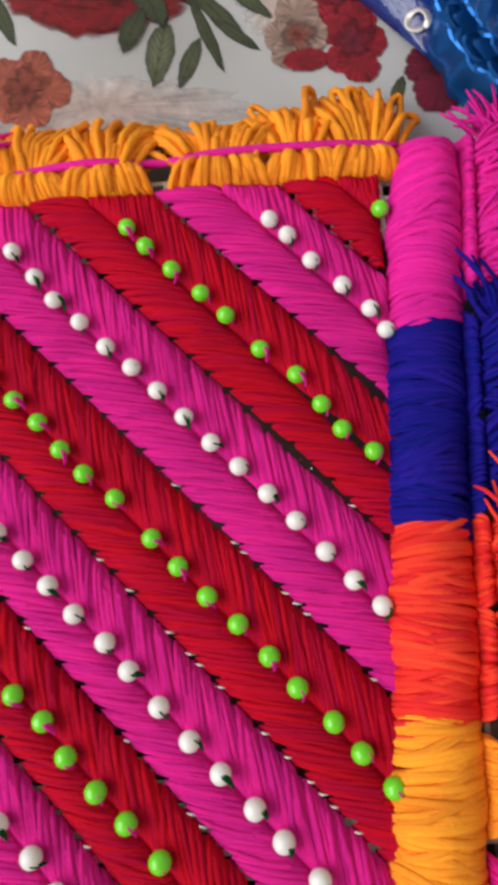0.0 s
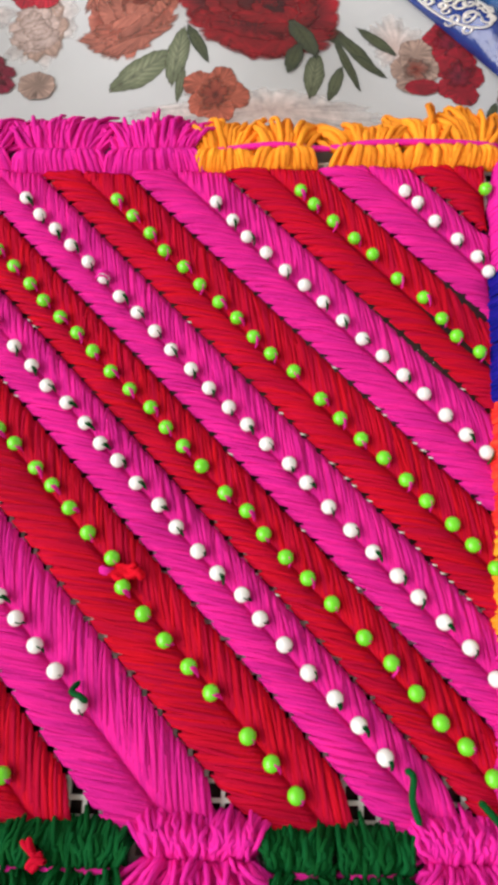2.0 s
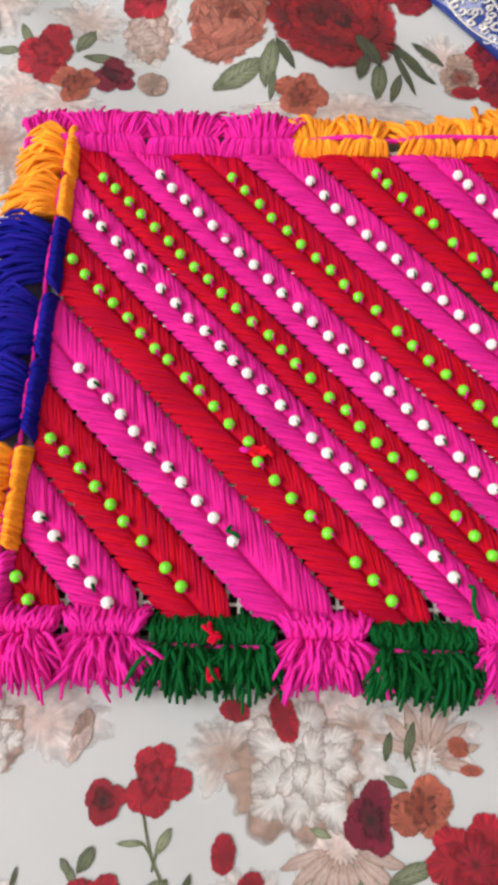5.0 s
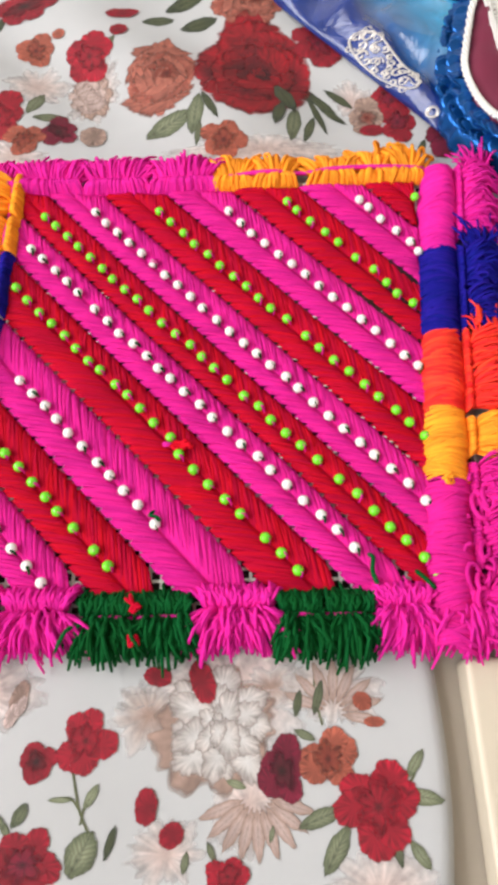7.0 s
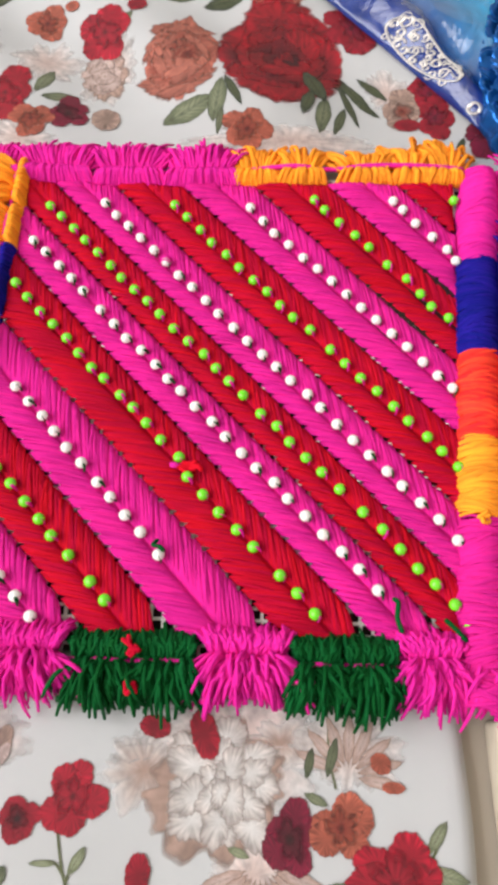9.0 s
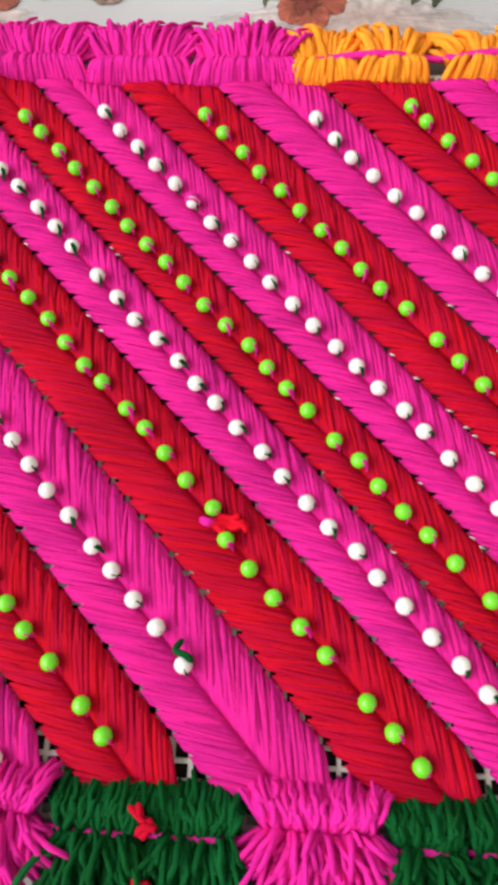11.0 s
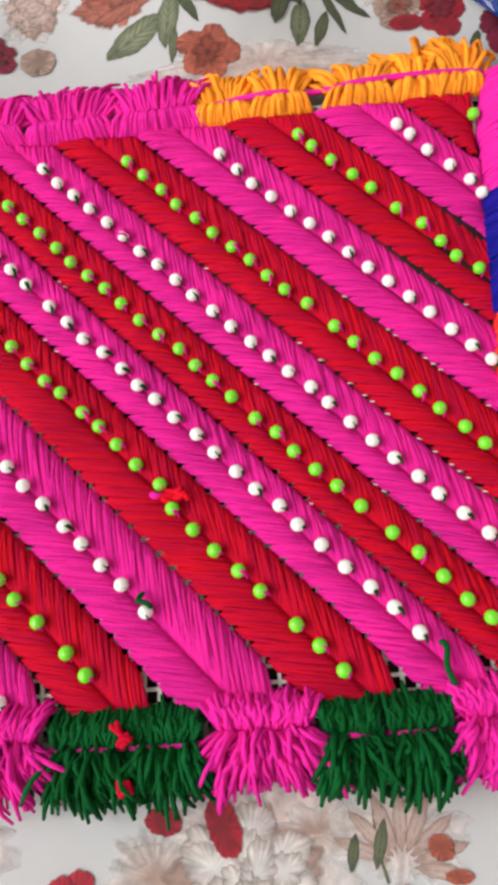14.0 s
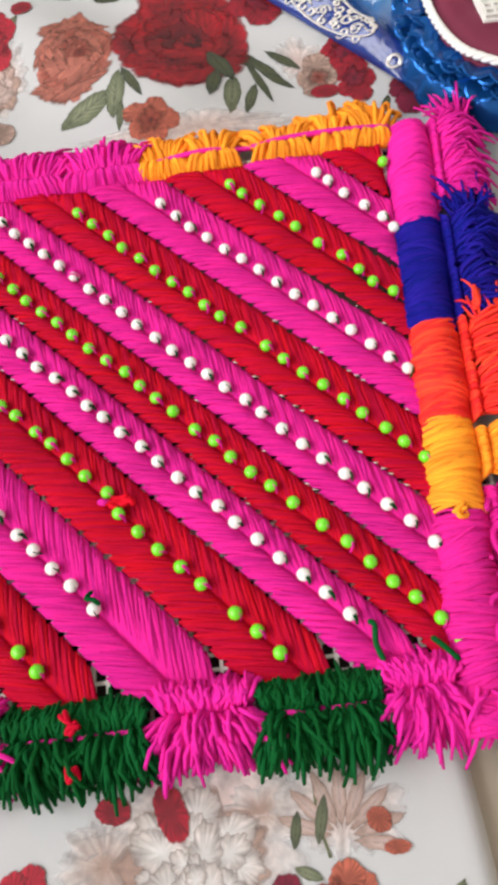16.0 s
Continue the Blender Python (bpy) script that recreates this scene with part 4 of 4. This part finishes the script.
# ---------- the blue plastic bag ----------
M_bag, bt, bp = shader("blue_plastic")
b_col = bt.nodes.new("ShaderNodeVertexColor")
b_col.layer_name = "dye"
b_co = bt.nodes.new("ShaderNodeTexCoord")
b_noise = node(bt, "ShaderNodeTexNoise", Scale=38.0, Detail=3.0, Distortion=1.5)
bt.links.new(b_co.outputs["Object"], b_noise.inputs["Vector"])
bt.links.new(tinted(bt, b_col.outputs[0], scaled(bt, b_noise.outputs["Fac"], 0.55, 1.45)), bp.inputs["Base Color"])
b_bump = node(bt, "ShaderNodeBump", Strength=0.7, Distance=0.003)
bt.links.new(b_noise.outputs["Fac"], b_bump.inputs["Height"])
bt.links.new(b_bump.outputs[0], bp.inputs["Normal"])
bp.inputs["Roughness"].default_value = 0.16
bp.inputs["Coat Weight"].default_value = 0.6

bag = tagged(new("plastic_bag"), "crumpled shiny blue plastic bag with a silver scroll print", "bag")
BA, BB, BC, BD = np.array((-0.022, 0.330)), np.array((0.116, 0.138)), np.array((0.185, 0.150)), np.array((0.20, 0.37))
NU, NV = 90, 60


def bag_place(u, v):
    """u: from the far end to the near corner; v: from the outer edge inwards."""
    p = (BA * (1 - u) + BB * u) * (1 - v) + (BD * (1 - u) + BC * u) * v
    fold = noise.noise((p[0] * 30, p[1] * 30, 1.0)) * 0.009 + 0.0035 * math.sin(26 * v + 7 * u + 3 * noise.noise((u * 4, v * 4, 0)))
    rise = 0.016 * min(1, v * 4) ** 0.6 * min(1, (1 - u) * 7) ** 0.5
    return np.array((p[0], p[1], min(0.0160 + 0.004 * min(1, max(0, 0.7 - v)), 0.0022 + rise + fold * min(1, v * 6) * min(1, (1 - u) * 8))))


b_verts, b_cols = [], []
for i in range(NU):
    for j in range(NV):
        u, v = i / (NU - 1), j / (NV - 1)
        b_verts.append(bag_place(u, v))
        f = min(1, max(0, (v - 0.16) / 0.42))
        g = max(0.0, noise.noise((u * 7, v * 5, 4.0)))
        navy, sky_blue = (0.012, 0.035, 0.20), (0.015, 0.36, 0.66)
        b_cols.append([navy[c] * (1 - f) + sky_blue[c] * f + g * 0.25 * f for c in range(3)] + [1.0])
b_faces = [(i * NV + j, (i + 1) * NV + j, (i + 1) * NV + j + 1, i * NV + j + 1) for i in range(NU - 1) for j in range(NV - 1)]
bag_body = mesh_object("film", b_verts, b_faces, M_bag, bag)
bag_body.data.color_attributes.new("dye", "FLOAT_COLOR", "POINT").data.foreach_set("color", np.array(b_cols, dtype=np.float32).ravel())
bag_body.modifiers.new("thickness", "SOLIDIFY").thickness = 0.0004
M_silver = plain_material("silver_print", (0.74, 0.70, 0.66), 0.3, metal=0.35, grain=300.0, vary=0.08)
M_braid = plain_material("white_braid_cotton", (0.80, 0.78, 0.75), 0.8, grain=700.0, depth=0.0005, vary=0.05)


def on_bag(u, v):
    return bag_place(u, v) + np.array((0, 0, 0.0006))


scroll = []
for k in range(30):
    u0, v0 = 0.64 + 0.23 * (k + 0.5) / 30, 0.072 + 0.045 * math.sin(2.4 * k)
    size = rng.uniform(0.008, 0.016)
    pts = [on_bag(u0 + size * (1 - 0.09 * q) * math.cos(0.75 * q + k), v0 + 1.9 * size * (1 - 0.09 * q) * math.sin(0.75 * q + k)) for q in range(10)]
    scroll.append(bent(pts, 24))
tagged(tubes("printed_scroll", scroll, [rng.uniform(0.0005, 0.0012) for _ in scroll], M_silver, bag, flat=0.2), "silver scroll print", kind="stuff")
rim_line = [on_bag(0.755 + 0.125 * math.cos(q * 0.42), 0.072 + 0.062 * math.sin(q * 0.42)) for q in range(16)]
tubes("printed_outline", [bent(rim_line, 70)], 0.0009, M_silver, bag, "silver oval outline", flat=0.2)
tubes("printed_outline", [bent([on_bag(0.955 + 0.012 * math.cos(q * 0.9), 0.05 + 0.03 * math.sin(q * 0.9)) for q in range(8)], 24)], 0.0012, M_silver, bag, "silver oval outline", flat=0.2)

# ---------- the maroon piece with sequin trim ----------
M_maroon = cloth_material("maroon_cotton", (0.17, 0.014, 0.045), 0.1)
M_sequin = plain_material("blue_sequin_foil", (0.010, 0.11, 0.40), 0.2, metal=0.7, grain=500.0, vary=0.2, strength=0.5)
trimmed = tagged(new("trimmed_cover"), "maroon fabric cover edged with white braid and blue sequins", "cover")
RIM = bent([(0.152, 0.330), (0.1455, 0.235), (0.1385, 0.205), (0.1315, 0.178), (0.1280, 0.160), (0.1290, 0.143), (0.1325, 0.129), (0.1390, 0.1195), (0.1550, 0.109), (0.1900, 0.095), (0.2900, 0.062)], 46)
TOP = 0.022
f_verts, f_faces = [], []
CORE = np.array((0.24, 0.22))
for k in range(12):
    f = k / 11
    for x, y in RIM:
        q = np.array((x, y)) * (1 - f) + CORE * f
        puff = 0.004 * math.sin(math.pi * min(1, f * 4)) + 0.0030 * noise.noise((q[0] * 75, q[1] * 75, 2.0))
        f_verts.append((q[0], q[1], TOP + puff))
n = len(RIM)
for k in range(11):
    for j in range(n - 1):
        f_faces.append((k * n + j, k * n + j + 1, (k + 1) * n + j + 1, (k + 1) * n + j))
mesh_object("fabric", f_verts, f_faces, M_maroon, trimmed, "maroon gathered cotton").modifiers.new("thickness", "SOLIDIFY").thickness = 0.004
# white canvas showing inside the maroon border
wx, wy = grid_lines(0.1490, 0.2490, 25), grid_lines(0.1390, 0.2790, 35)
w_verts = [(x, y, TOP + 0.0062) for y in wy for x in wx]
w_faces = [(j * len(wx) + i, j * len(wx) + i + 1, (j + 1) * len(wx) + i + 1, (j + 1) * len(wx) + i) for j in range(len(wy) - 1) for i in range(len(wx) - 1) if i % 2 == 0 or j % 2 == 0]
mesh_object("canvas_panel", w_verts, w_faces, M_canvas, trimmed, "white open-mesh canvas panel", smooth=False).modifiers.new("thickness", "SOLIDIFY").thickness = 0.001
box("canvas_backing", (0.1475, 0.1375, TOP + 0.0030), (0.2505, 0.2805, TOP + 0.0046), M_braid, trimmed, "white backing cloth")
braid = []
for k in range(3):
    pts = []
    for i, (x, y) in enumerate(RIM):
        d = RIM[min(i + 1, n - 1)] - RIM[max(i - 1, 0)]
        nrm = np.array((-d[1], d[0])) / np.hypot(*d)
        w = 0.0013 * math.sin(i * 1.9 + k * 2.1)
        pts.append((x + nrm[0] * w, y + nrm[1] * w, TOP + 0.003 + 0.0008 * math.cos(i * 1.9 + k * 2.1)))
    braid.append(bent(pts, 210))
tubes("braid", braid, 0.0010, M_braid, trimmed, "white plaited braid")
disc = bmesh.new()
bmesh.ops.create_cone(disc, cap_ends=True, segments=14, radius1=0.0052, radius2=0.0046, depth=0.0006)
sequin_mesh = bpy.data.meshes.new("sequin")
disc.to_mesh(sequin_mesh)
disc.free()
sequin_mesh.materials.append(M_sequin)
for rank in range(2):
    for i in range(0, n - 1):
        if RIM[i][1] > 0.30 or RIM[i][0] > 0.26:
            continue
        d = RIM[min(i + 1, n - 1)] - RIM[max(i - 1, 0)]
        nrm = np.array((d[1], -d[0])) / np.hypot(*d)
        off = 0.0040 + 0.0050 * rank
        q = RIM[i] + nrm * off + d * 0.25 * (rank % 2)
        sequin = new("sequin", sequin_mesh)
        sequin.parent = trimmed
        sequin.matrix_basis = pose(q[0], q[1], TOP - 0.001 - 0.0042 * rank, rng.uniform(-22, 22), rng.uniform(-22, 22), rng.uniform(0, 360))
skirt_v, skirt_f = [], []
for i in range(n):
    d = RIM[min(i + 1, n - 1)] - RIM[max(i - 1, 0)]
    nrm = np.array((d[1], -d[0])) / np.hypot(*d)
    for w, z in ((0.0, TOP - 0.002), (0.006, TOP - 0.005), (0.013, 0.006), (0.012, 0.001)):
        q = RIM[i] + nrm * (w + 0.001 * math.sin(i * 1.7))
        skirt_v.append((q[0], q[1], z))
for i in range(n - 1):
    for j in range(3):
        a = i * 4 + j
        skirt_f.append((a, a + 1, a + 5, a + 4))
mesh_object("frill", skirt_v, skirt_f, M_sequin, trimmed, "blue foil frill")

# ---------- cream wooden bar beside the cloth ----------
M_wood = plain_material("cream_painted_wood", (0.66, 0.58, 0.46), 0.45, grain=120.0, depth=0.0003, vary=0.06)
bar = tagged(box("wooden_bar", (0.0, -0.30, -0.012), (0.045, 0.30, 0.003), M_wood, bevel=0.002), "cream painted wooden bar lying beside the cloth", "bar")
bar.matrix_basis = pose(0.0872, -0.440, 0.0, 0, 0, 0)
